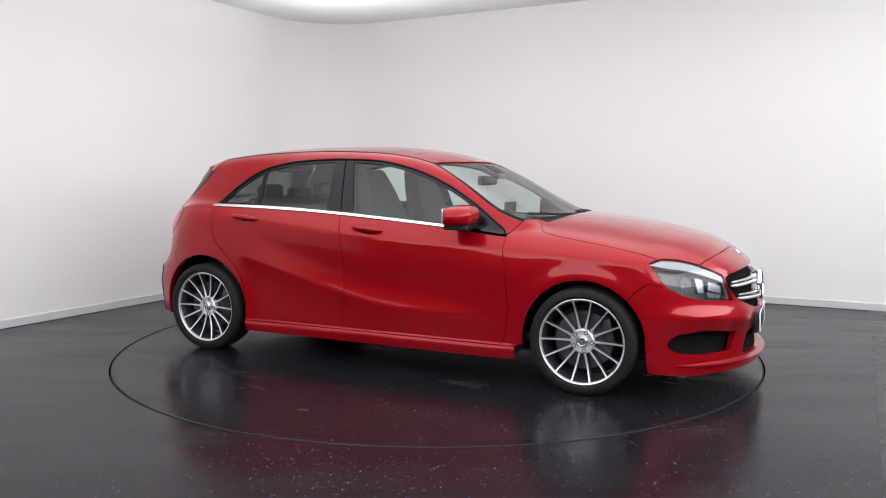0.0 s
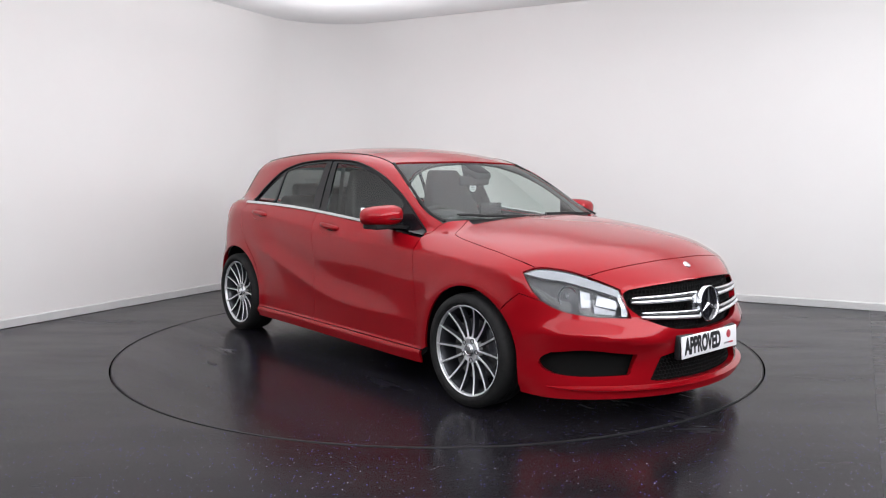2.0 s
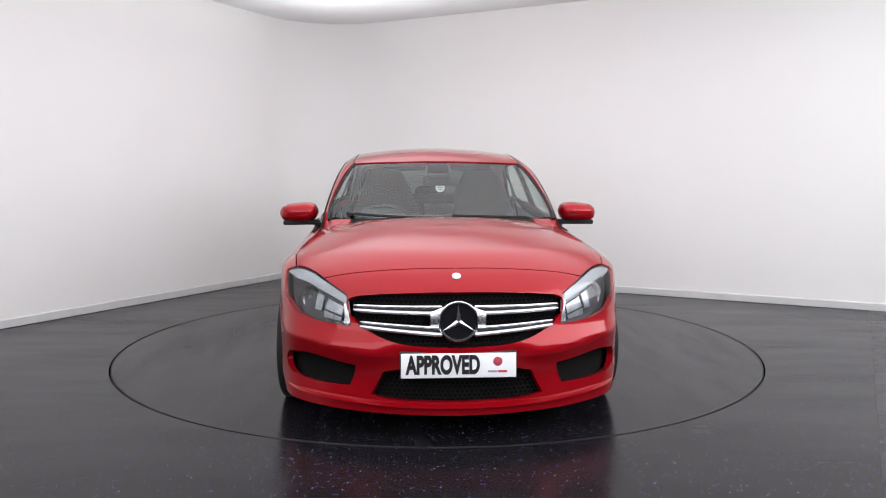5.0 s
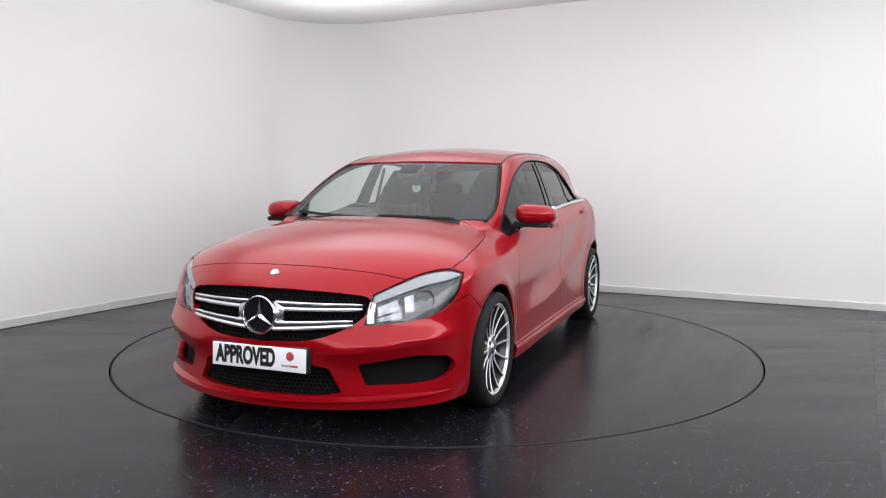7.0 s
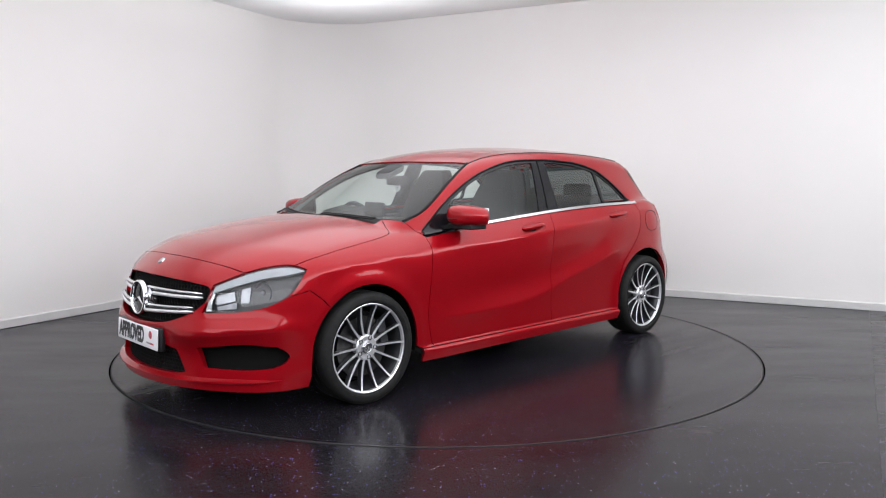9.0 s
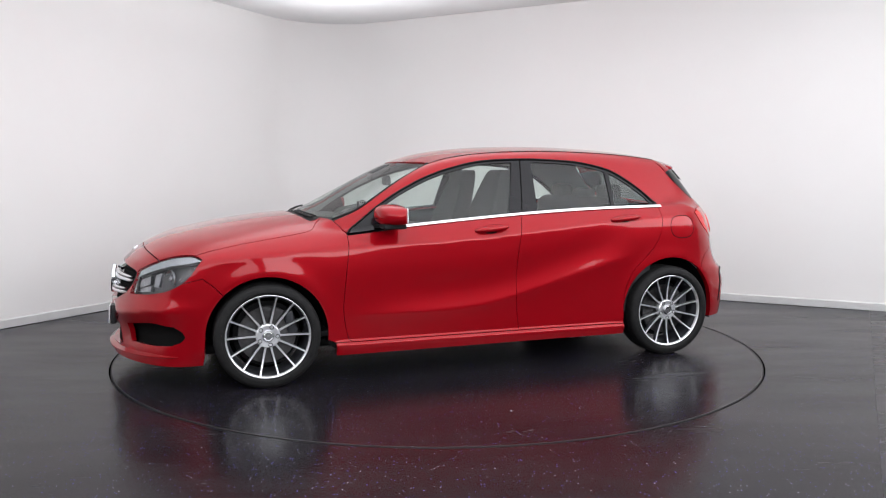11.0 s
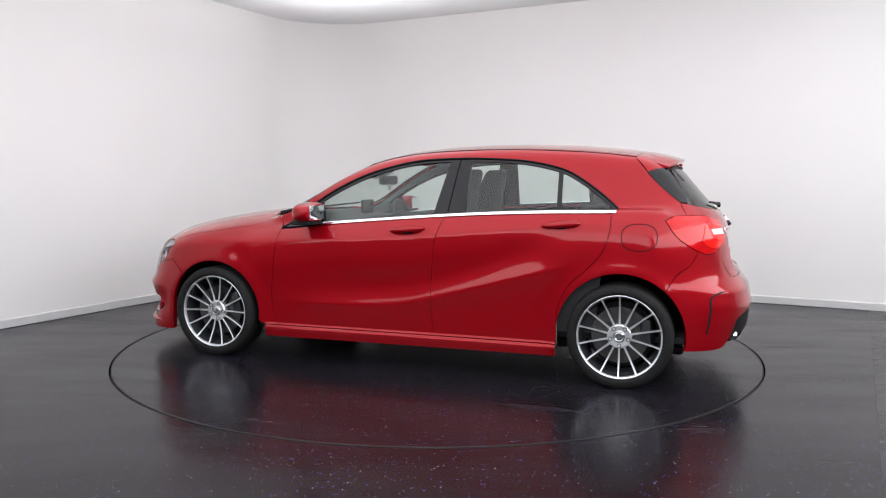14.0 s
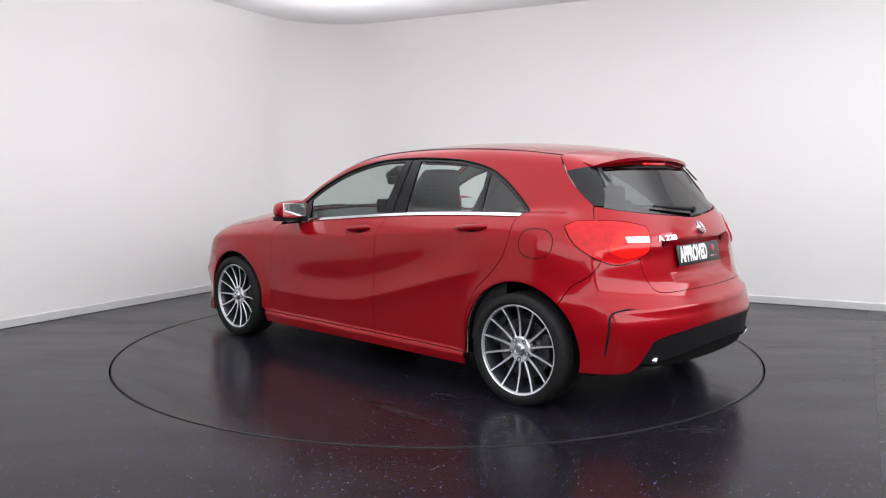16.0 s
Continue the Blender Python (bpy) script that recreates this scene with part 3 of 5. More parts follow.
def build_panels():
    P = from_side
    panel("hood", join(from_top([(1.13, 0.0)]), from_top(ctr([(1.13, 0.0), (1.10, 0.35), (1.05, 0.56)])), P(hood_seam), head[7:28], nose_seam[::-1]), (0.2, 0, -1), PAINT, car, half=True)
    panel("front_fender", join(P(door_front), P([(0.955, 0.236)]), P(arc(AXLE, 0.345, 187, 46)),
                               front_seam, head_low[-14:], head[:8], P(hood_seam[::-1]), P([(0.93, 0.945), (0.893, 0.905)])), (0, -1, -0.25), PAINT, car, mirror=True, grid=0.026)
    panel("front_door", join(P(door_front), P(door_mid[::-1]), P(belt_run(-0.279, 0.870))), SIDE, PAINT, car, mirror=True, grid=0.019, holes=[handle_outline(*HANDLES[0])])
    panel("rear_door", join(P(door_mid), P(door_rear[::-1]), P(belt_run(-1.285, -0.279))), SIDE, PAINT, car, mirror=True, grid=0.019, holes=[handle_outline(*HANDLES[1])])
    panel("side_sill", join(P([(0.955, 0.234), (-0.985, 0.234), (-0.985, 0.165), (0.955, 0.158)])), SIDE, PAINT, car, mirror=True, gap=0.001, grid=0.03)
    panel("roof", join(from_top([(0.375, 0.0)]), from_top(ctr([(0.375, 0.0), (0.355, 0.28), (0.28, 0.573)])), rail[::-1], from_top(ctr([(-1.40, 0.553), (-1.42, 0.3), (-1.43, 0.0)]))), (0, 0, -1), PAINT, car, half=True, gap=0.002)
    quarter = join(P(window_top), P([(0.893, 0.905), (0.93, 0.945)]), pillar[::-1], rail[::-1], from_top([(-1.40, 0.56)]),
                   ctr([(-1.40, 0.58, 1.325), (-1.47, 0.626, 1.24), (-1.555, 0.645, 1.151), (-1.66, 0.648, 1.063)]), ctr([(-1.66, 0.66, 1.05), (-1.69, 0.70, 0.987)]),
                   lamp_tail[:18][::-1], lamp_tail_low[36:][::-1], tail_seam, P(arc(-AXLE, 0.365, 132, -10)), P([(-0.985, 0.236)]), P(door_rear[::-1]))
    panel("side_frame", quarter, DIAG, PAINT, car, mirror=True, grid=0.028)
    panel("pillar_lining", quarter, DIAG, LINING, car, mirror=True, grid=0.05, lift=-0.026, rim=0, gap=0.004, label="pale grey pillar lining")
    panel("windscreen", join([(1.075, 0.0, 0.97)], ctr([(1.075, 0.0, 0.97), (1.04, 0.3, 0.975), (0.96, 0.58, 0.972), (0.90, 0.685, 0.965)]), pillar[::-1] + np.array([0, -0.012, 0]),
                             ctr([(0.285, 0.56, 1.30), (0.36, 0.28, 1.313), (0.38, 0.0, 1.318)])), (-0.5, 0, -0.87), GLASS, car, half=True, lift=-0.006, rim=0.004)
    nose_half = join(nose_seam, head[30:], head_low[:-13], front_seam[::-1], P(arc(AXLE, 0.345, 46, 0)), P([(1.70, 0.20), (1.71, 0.15)]),
                     ctr([(1.80, 0.82, 0.145), (1.98, 0.68, 0.14), (2.12, 0.48, 0.14), (2.22, 0.2, 0.14), (2.245, 0.0, 0.14)]),
                     [(2.24, 0.0, 0.205)], ctr([(2.24, 0.0, 0.205), (2.2, 0.3, 0.21), (2.17, 0.40, 0.225)]), ctr([(2.19, 0.345, 0.33), (2.22, 0.2, 0.355), (2.235, 0.0, 0.36)]),
                     [(2.235, 0.0, 0.452)], ctr([(2.235, 0.0, 0.452), (2.2, 0.26, 0.468), (2.13, 0.42, 0.525), (2.07, 0.50, 0.60), (2.06, 0.49, 0.655), (2.10, 0.38, 0.675), (2.13, 0.245, 0.683), (2.15, 0.0, 0.688)]))
    side_hole = join(ctr([(1.80, 0.814, 0.318), (1.815, 0.805, 0.345), (1.85, 0.785, 0.370)]), ctr([(1.85, 0.785, 0.372), (1.98, 0.677, 0.386), (2.124, 0.471, 0.352)]), ctr([(2.124, 0.471, 0.345), (2.112, 0.50, 0.262)]), ctr([(2.11, 0.505, 0.257), (1.98, 0.678, 0.252), (1.87, 0.777, 0.262)]), ctr([(1.86, 0.78, 0.266), (1.82, 0.803, 0.285), (1.80, 0.814, 0.31)]))
    panel("front_bumper", nose_half, (-0.707, -0.707, 0), PAINT, car, holes=[side_hole], half=True, rim=0.03, grid=0.027)
    tail_half = join(ctr([(-2.06, 0.0, 0.64), (-2.04, 0.254, 0.638), (-1.994, 0.497, 0.641), (-1.958, 0.569, 0.702), (-1.93, 0.595, 0.79)]), lamp_tail_low[22:37], tail_seam,
                     P(arc(-AXLE, 0.365, 132, 188)), P([(-1.705, 0.235)]), ctr([(-1.72, 0.85, 0.232), (-1.81, 0.795, 0.230), (-1.915, 0.708, 0.236), (-1.954, 0.666, 0.276)]),
                     ctr([(-1.982, 0.635, 0.341), (-2.017, 0.588, 0.402), (-2.099, 0.352, 0.439), (-2.12, 0.0, 0.452)]))
    panel("rear_bumper", tail_half, (0.707, -0.707, 0), PAINT, car, half=True, rim=0.03)
    panel("diffuser", join(ctr([(-2.12, 0.0, 0.452), (-2.099, 0.352, 0.439), (-2.017, 0.588, 0.402), (-1.982, 0.635, 0.341)]), ctr([(-1.954, 0.668, 0.276), (-1.99, 0.60, 0.275), (-2.064, 0.463, 0.29), (-2.11, 0.233, 0.315), (-2.117, 0.0, 0.325)])),
          (0.707, -0.5, 0), BLACK, car, half=True, rim=0.03, lift=-0.012)
    hatch = join(ctr([(-1.895, 0.0, 0.99), (-1.885, 0.1, 0.993), (-1.837, 0.371, 1.013), (-1.75, 0.569, 1.035), (-1.66, 0.645, 1.057)]), ctr([(-1.66, 0.66, 1.05), (-1.69, 0.70, 0.987)]), lamp_tail[18:], lamp_tail_low[:21],
                 ctr([(-1.93, 0.595, 0.79), (-1.958, 0.569, 0.702), (-1.994, 0.497, 0.641), (-2.04, 0.254, 0.638), (-2.06, 0.0, 0.64)]))
    panel("tailgate", hatch, (0.9, -0.43, 0), PAINT, car, half=True)
    panel("rear_window", join(ctr([(-1.63, 0.0, 1.285), (-1.62, 0.2, 1.28), (-1.577, 0.50, 1.262), (-1.47, 0.622, 1.24)]), ctr([(-1.47, 0.622, 1.24), (-1.555, 0.643, 1.151), (-1.66, 0.645, 1.062)]),
                              ctr([(-1.66, 0.645, 1.062), (-1.75, 0.569, 1.04), (-1.837, 0.371, 1.02), (-1.885, 0.1, 1.0), (-1.895, 0.0, 0.997)])), (0.87, -0.3, -0.4), DARKGLASS, car, half=True, lift=-0.005, rim=0.006)
    panel("spoiler_base", join(from_top(ctr([(-1.43, 0.0), (-1.42, 0.3), (-1.40, 0.553)])), ctr([(-1.40, 0.58, 1.325), (-1.44, 0.607, 1.285), (-1.47, 0.626, 1.24)]),
                               ctr([(-1.47, 0.622, 1.24), (-1.577, 0.50, 1.262), (-1.62, 0.2, 1.28), (-1.63, 0.0, 1.285)])), (0.3, 0, -1), PAINT, car, half=True)
    panel("headlight", join(head, head_low[:-1]), (-0.707, -0.707, 0), LENS, car, mirror=True, gap=0.004, rim=0.004, label="clear headlight lens")
    panel("tail_light", join(lamp_tail, lamp_tail_low[:-1]), (0.707, -0.707, 0), REDLENS, car, mirror=True, gap=0.003, label="red tail light lens", lift=0.003)


build_panels()



def build_shells():
    """Near-black inner skins that stand in for the shade behind the gaps, and the black grilles in the openings."""
    P = from_side
    low = [(x, 0.19) for x in np.linspace(0.96, -0.98, 20)]
    side = join(P(low), P(arc(-AXLE, 0.37, -10, 138)), P([(-1.75, 0.63), (-1.80, 0.75), (-1.5, 0.98)]), P(belt_run(-1.3, 0.86)), P([(0.95, 0.92), (1.2, 0.84), (1.55, 0.78), (1.64, 0.68), (1.62, 0.58)]), P(arc(AXLE, 0.35, 47, 190)))
    panel("inner_side", side, SIDE, SEAM, car, mirror=True, lift=-0.018, rim=0, gap=0, grid=0.06)
    front = join(ctr([(2.03, 0.0, 0.77), (1.99, 0.40, 0.75), (1.9, 0.60, 0.72)]), [(1.72, 0.80, 0.72)], ctr([(1.70, 0.86, 0.5), (1.72, 0.85, 0.3), (1.75, 0.84, 0.17)]), ctr([(1.98, 0.68, 0.165), (2.12, 0.48, 0.165), (2.245, 0.0, 0.165)]))
    # backing coloured near-black for the shade deep in the intakes
    panel("grille_backing", front, (-0.707, -0.707, 0), SEAM, car, half=True, lift=-0.055, rim=0, gap=0, grid=0.05)
    rear = join(ctr([(-1.9, 0.0, 0.97), (-1.84, 0.4, 0.98), (-1.70, 0.66, 0.98)]), ctr([(-1.62, 0.80, 0.93), (-1.75, 0.84, 0.6), (-1.75, 0.83, 0.3)]), ctr([(-1.98, 0.62, 0.25), (-2.1, 0.3, 0.24), (-2.11, 0.0, 0.24)]))
    panel("inner_tail", rear, (0.707, -0.707, 0), SEAM, car, half=True, lift=-0.03, rim=0, gap=0, grid=0.06)
    well = [(0.37 * math.cos(radians(a)), 0.37 * math.sin(radians(a))) for a in np.linspace(-12, 192, 40)]
    for cx in (AXLE, -AXLE):
        v = [(cx + x, y, 0.30 + z) for y in (0.845, 0.50) for x, z in well] + [(cx, 0.50, 0.30)]
        n = len(well)
        f = [(i, i + 1, n + i + 1, n + i) for i in range(n - 1)] + [(n + i, n + i + 1, 2 * n) for i in range(n - 1)]
        pair("wheel_arch_liner", mesh("wheel_arch_liner", v, f), BLACK, car)
    part("underbody", block("underbody", (3.5, 1.36, 0.06), 0.02, (0.05, 0, 0.20)), BLACK, car)
    part("front_undertray", block("front_undertray", (0.40, 0.80, 0.03), 0.01, (1.88, 0, 0.165)), BLACK, car)


def honeycomb(name, y0, y1, z0, z1, edge, depth, mat, size=0.022):
    """A mesh of thin hexagon walls that follows the nose at a depth, kept inside edge(y, z)."""
    verts, faces = [], []
    rows = int((z1 - z0) / (size * 0.87)) + 1
    for j in range(rows):
        for i in range(int((y1 - y0) / size) + 1):
            y, z = y0 + (i + 0.5 * (j % 2)) * size, z0 + j * size * 0.87
            if not edge(y, z):
                continue
            k = len(verts)
            for r in (0.46, 0.60):
                for a in range(6):
                    yy, zz = y + r * size * math.sin(a * math.pi / 3), z + r * size * math.cos(a * math.pi / 3)
                    verts.append((float(nose(zz)) - 0.42 * yy**2 - 0.19 * yy**4 - depth + (0.004 if r > 0.5 else 0.0), yy, zz))
            faces += [(k + a, k + (a + 1) % 6, k + 6 + (a + 1) % 6, k + 6 + a) for a in range(6)]
    return tagged(part(name, mesh(name, verts, faces, sharp=30), mat, car), "black honeycomb mesh", kind="stuff")


def front_x(y, z, back=0.0):
    return float(nose(z)) - 0.42 * y**2 - 0.19 * y**4 - back


def build_front():
    grid = vary(material("grille_black", (0.006, 0.006, 0.0065), 0.6, specular=0.15), (0.005, 0.005, 0.0055), (0.009, 0.009, 0.0095), 50.0)
    honeycomb("grille_mesh", -0.50, 0.50, 0.455, 0.69, lambda y, z: abs(y) < 0.49 and z < 0.675 and z > 0.462 + 0.36 * max(0, abs(y) - 0.2), 0.035, grid)
    honeycomb("intake_mesh", -0.42, 0.42, 0.205, 0.36, lambda y, z: abs(y) < 0.41 - 0.5 * (z - 0.21), 0.035, grid)
    for sgn in (1, -1):
        for z0, z1, y1 in ((0.617, 0.616, 0.475), (0.525, 0.545, 0.445)):
            ys = np.linspace(0.075, y1, 14)
            louvre = None
            for dz, r, mat, nm, fl in ((0.0, 0.017, GLOSS, "louvre", 0.75), (0.0135, 0.0095, CHROME, "louvre_edge", 0.75), (-0.0125, 0.0145, ALLOY, "louvre_blade", 0.75)):
                pts = [(front_x(y, z0, -0.004 if dz else 0.006) , sgn * y, z0 + (z1 - z0) * (y - 0.075) / (y1 - 0.075) + dz * (1.25 - 0.45 * y / y1)) for y in ys]
                rr = np.full(len(ys), r)
                rr[-1] *= 0.4
                ob = part(nm, tube(nm, pts, rr, 10, fl), mat, louvre or car, "black louvre with silver edges" if not louvre else "")
                louvre = louvre or ob
        wing = loft("star_wing", [[(2.195 - b, sgn * y, 0.57 + s * h) for b, s in ((-0.004, 1), (-0.012, 0.5), (-0.012, -0.5), (-0.004, -1), (0.02, -1), (0.02, 1))] for y, h, b0 in ((0.06, 0.066, 0), (0.10, 0.050, 0), (0.125, 0.040, 0))], sharp=30)
        part("star_bracket", wing, SATIN, car)
    badge(car, "star_emblem", Matrix.Translation((2.222, 0, 0.570)) @ Matrix.Rotation(radians(-4), 4, "Y"), 0.093, True)
    cap = part("hood_badge", lathe("hood_badge", [(0.001, 0.006), (0.012, 0.0055), (0.020, 0.003), (0.023, -0.004)], 24), SATIN, car, "small round silver badge")
    at = cast(np.array([(2.6, 0, 0.757)]), (-1, 0, 0))[0]
    up = Vector(slope(at[None])[0])
    cap.matrix_basis = Matrix.Translation(Vector(at) + up * 0.002) @ Vector((0, 1, 0)).rotation_difference(up).to_matrix().to_4x4()
    # splitter lip and fins
    rings = []
    for y in np.linspace(-0.81, 0.81, 49):
        e = abs(y) / 0.81
        base = np.array(cast(np.array([(2.7 - 0.3 * e, y, 0.186 + 0.014 * e**2)]), (-1, 0, 0), 1.6)[0])
        n = np.array((1.0, 0.84 * y + 0.76 * y**3, 0.0))
        n /= np.linalg.norm(n)
        k = 1 - 0.85 * e**10
        rings.append([base + n * a * k + (0, 0, h * k) for a, h in ((-0.012, 0.016), (0.010, 0.008), (0.027, 0.0), (0.028, -0.007), (0.014, -0.014), (-0.012, -0.022))])
    part("splitter", loft("splitter", rings, sharp=28), PAINT, car, "red splitter lip under the bumper")


def badge(parent, name, m, r, ringed):
    """A round emblem with three arms, facing +x of m."""
    ob = part(name, lathe(name, [(r * 0.87, -0.012), (r, -0.012), (r, 0.004), (r * 0.96, 0.010), (r * 0.90, 0.010), (r * 0.86, 0.003), (r * 0.86, -0.012)], 48, 30), CHROME, parent, "round chrome emblem")
    ob.matrix_basis = m @ Matrix.Rotation(radians(-90), 4, "Z")
    if ringed:
        part("emblem_backing", lathe("emblem_backing", [(0.001, -0.002), (r * 0.88, -0.004)], 32), GLOSS, ob)
    for k in range(3):
        a = radians(90 + 120 * k)
        tip = np.array([math.cos(a), 0, math.sin(a)]) * r * 0.92
        s = np.array([-math.sin(a), 0, math.cos(a)]) * r * 0.125
        v = [tip, s * 1.0, -s * 1.0, np.array([0, 0.0085, 0])]
        v[0] = tip + np.array([0, 0.002, 0])
        part("emblem_arm", mesh("emblem_arm", v, [(0, 1, 3), (2, 0, 3), (1, 2, 3), (0, 2, 1)], sharp=10), CHROME, ob)
    return ob


def plate(m, face, ink, name, label):
    """A show plate facing +x of m with its lettering, a round mark and small bars."""
    ob = tagged(part(name, block(name, (0.008, 0.52, 0.112), 0.004), face, car), label)
    ob.matrix_basis = m
    txt = bpy.data.curves.new("lettering", "FONT")
    txt.body, txt.size, txt.extrude, txt.align_x, txt.align_y, txt.offset = "APPROVED", 0.092, 0.0006, "CENTER", "CENTER", 0.0043
    tmp = bpy.data.objects.new("lettering", txt)
    scene.collection.objects.link(tmp)
    bpy.context.view_layer.update()
    me = bpy.data.meshes.new_from_object(tmp.evaluated_get(bpy.context.evaluated_depsgraph_get()))
    bpy.data.objects.remove(tmp)
    w = max(v.co.x for v in me.vertices) - min(v.co.x for v in me.vertices)
    me.transform(Matrix.Diagonal((0.335 / w, 1.22, 1.0, 1.0)))
    me.materials.clear()
    word = part("lettering", me, ink, ob)
    word.matrix_basis = Matrix.Translation((0.0052, -0.070, 0.0)) @ Matrix(((0, 0, 1, 0), (1, 0, 0, 0), (0, 1, 0, 0), (0, 0, 0, 1)))
    dot = part("round_mark", lathe("round_mark", [(0.001, 0.001), (0.019, 0.001), (0.021, 0.0)], 24), MARK, ob)
    dot.matrix_basis = Matrix.Translation((0.0048, 0.176, 0.018)) @ Matrix.Rotation(radians(-90), 4, "Z")
    for k in range(2):
        part("small_bar", block("small_bar", (0.0016, 0.042, 0.009), 0, (0.005, 0.152 + 0.045 * k, -0.027)), PALE if not k else MARK, ob)
    return ob


def build_plates():
    rim_m = Matrix.Translation((2.236, 0, 0.373)) @ Matrix.Rotation(radians(-3), 4, "Y")
    part("plate_holder", block("plate_holder", (0.03, 0.53, 0.122), 0.006, (2.212, 0, 0.373)), INK, car)
    plate(rim_m, WHITE, INK, "front_plate", "white show plate lettered in black")
    back = Matrix.Translation((-1.937, 0, 0.795)) @ Matrix.Rotation(radians(180), 4, "Z") @ Matrix.Rotation(radians(-12), 4, "Y")
    plate(back, INK, WHITE, "rear_plate", "black show plate lettered in white")


def build_headlights():
    P3 = join(head, head_low[:-1])
    shell = vary(material("lamp_housing", (0.06, 0.062, 0.067), 0.35, 0.4), (0.045, 0.047, 0.05), (0.08, 0.082, 0.087), 30.0, 4.0)
    panel("lamp_housing", P3, (-0.707, -0.707, 0), shell, car, mirror=True, lift=-0.045, rim=-0.042, gap=-0.012, label="dark grey lamp housing")
    strip_low = ctr([(2.063, 0.504, 0.618), (1.972, 0.614, 0.663), (1.87, 0.70, 0.693), (1.783, 0.765, 0.706), (1.70, 0.814, 0.728)])
    drl = vary(material("light_strip", (0.70, 0.71, 0.73), 0.2, 0.2), (0.22, 0.23, 0.25), (0.40, 0.41, 0.43), 70.0, 2.0, None, 0.3, 120.0, (1, 1, 4))
    panel("light_strip", join(head, strip_low), (-0.707, -0.707, 0), drl, car, mirror=True, lift=-0.010, rim=0.025, gap=0.006, grid=0.02, label="pale ribbed light strip")
    BRIGHT = vary(material("bright_reflector", (0.34, 0.35, 0.37), 0.32, 1.0), (0.26, 0.27, 0.29), (0.44, 0.45, 0.47), 40.0, 2.0, None, 0.25, 45.0, (1, 1, 0.3))
    # dipped beam: a round bowl with a dark collar and a bulb shield; main beam: an angular facetted mirror
    r = 0.050
    prof = [(r * 0.28, -0.035), (r * 0.6, -0.026), (r * 0.85, -0.010), (r, 0.008), (r * 1.08, 0.010), (r * 1.1, 0.0)]
    bowl = lathe("reflector", prof, 28, 50)
    bulb = lathe("bulb", [(0.001, 0.012), (r * 0.24, 0.010), (r * 0.36, 0.0), (r * 0.36, -0.03)], 16)
    for sgn in (1, -1):
        ob = part("reflector", bowl, BRIGHT, car, "bright chrome reflector bowl")
        ob.matrix_basis = Matrix.Translation((1.866, sgn * 0.693, 0.630)) @ Matrix.Rotation(radians(-62 if sgn > 0 else -118), 4, "Z") @ Matrix.Diagonal((0.85, 1, 1.0, 1))
        part("bulb", bulb, BRIGHT, ob)
    facets = (((2.040, 0.528, 0.612), (1.975, 0.598, 0.640), (1.966, 0.606, 0.590), (2.040, 0.532, 0.568)),
              ((2.044, 0.536, 0.562), (1.966, 0.614, 0.584), (1.975, 0.618, 0.553), (2.050, 0.545, 0.546)),
              ((1.950, 0.622, 0.650), (1.915, 0.655, 0.662), (1.918, 0.655, 0.580), (1.950, 0.625, 0.578)))
    for k, q in enumerate(facets):
        panel("reflector_facet", np.array(q), (-0.707, -0.707, 0), BRIGHT, car, mirror=True, lift=-0.022 - 0.004 * k, rim=0.02, gap=0, grid=0.02, label="angular chrome reflector facet")
    bezel = join(ctr([(2.056, 0.500, 0.640), (2.080, 0.494, 0.58), (2.088, 0.500, 0.540)]), ctr([(2.070, 0.525, 0.542), (2.062, 0.520, 0.58), (2.040, 0.522, 0.632)]))
    panel("lamp_bezel", bezel, (-0.707, -0.707, 0), SATIN, car, mirror=True, lift=-0.012, rim=0.02, gap=0, grid=0.015, label="silver bezel at the inner edge")


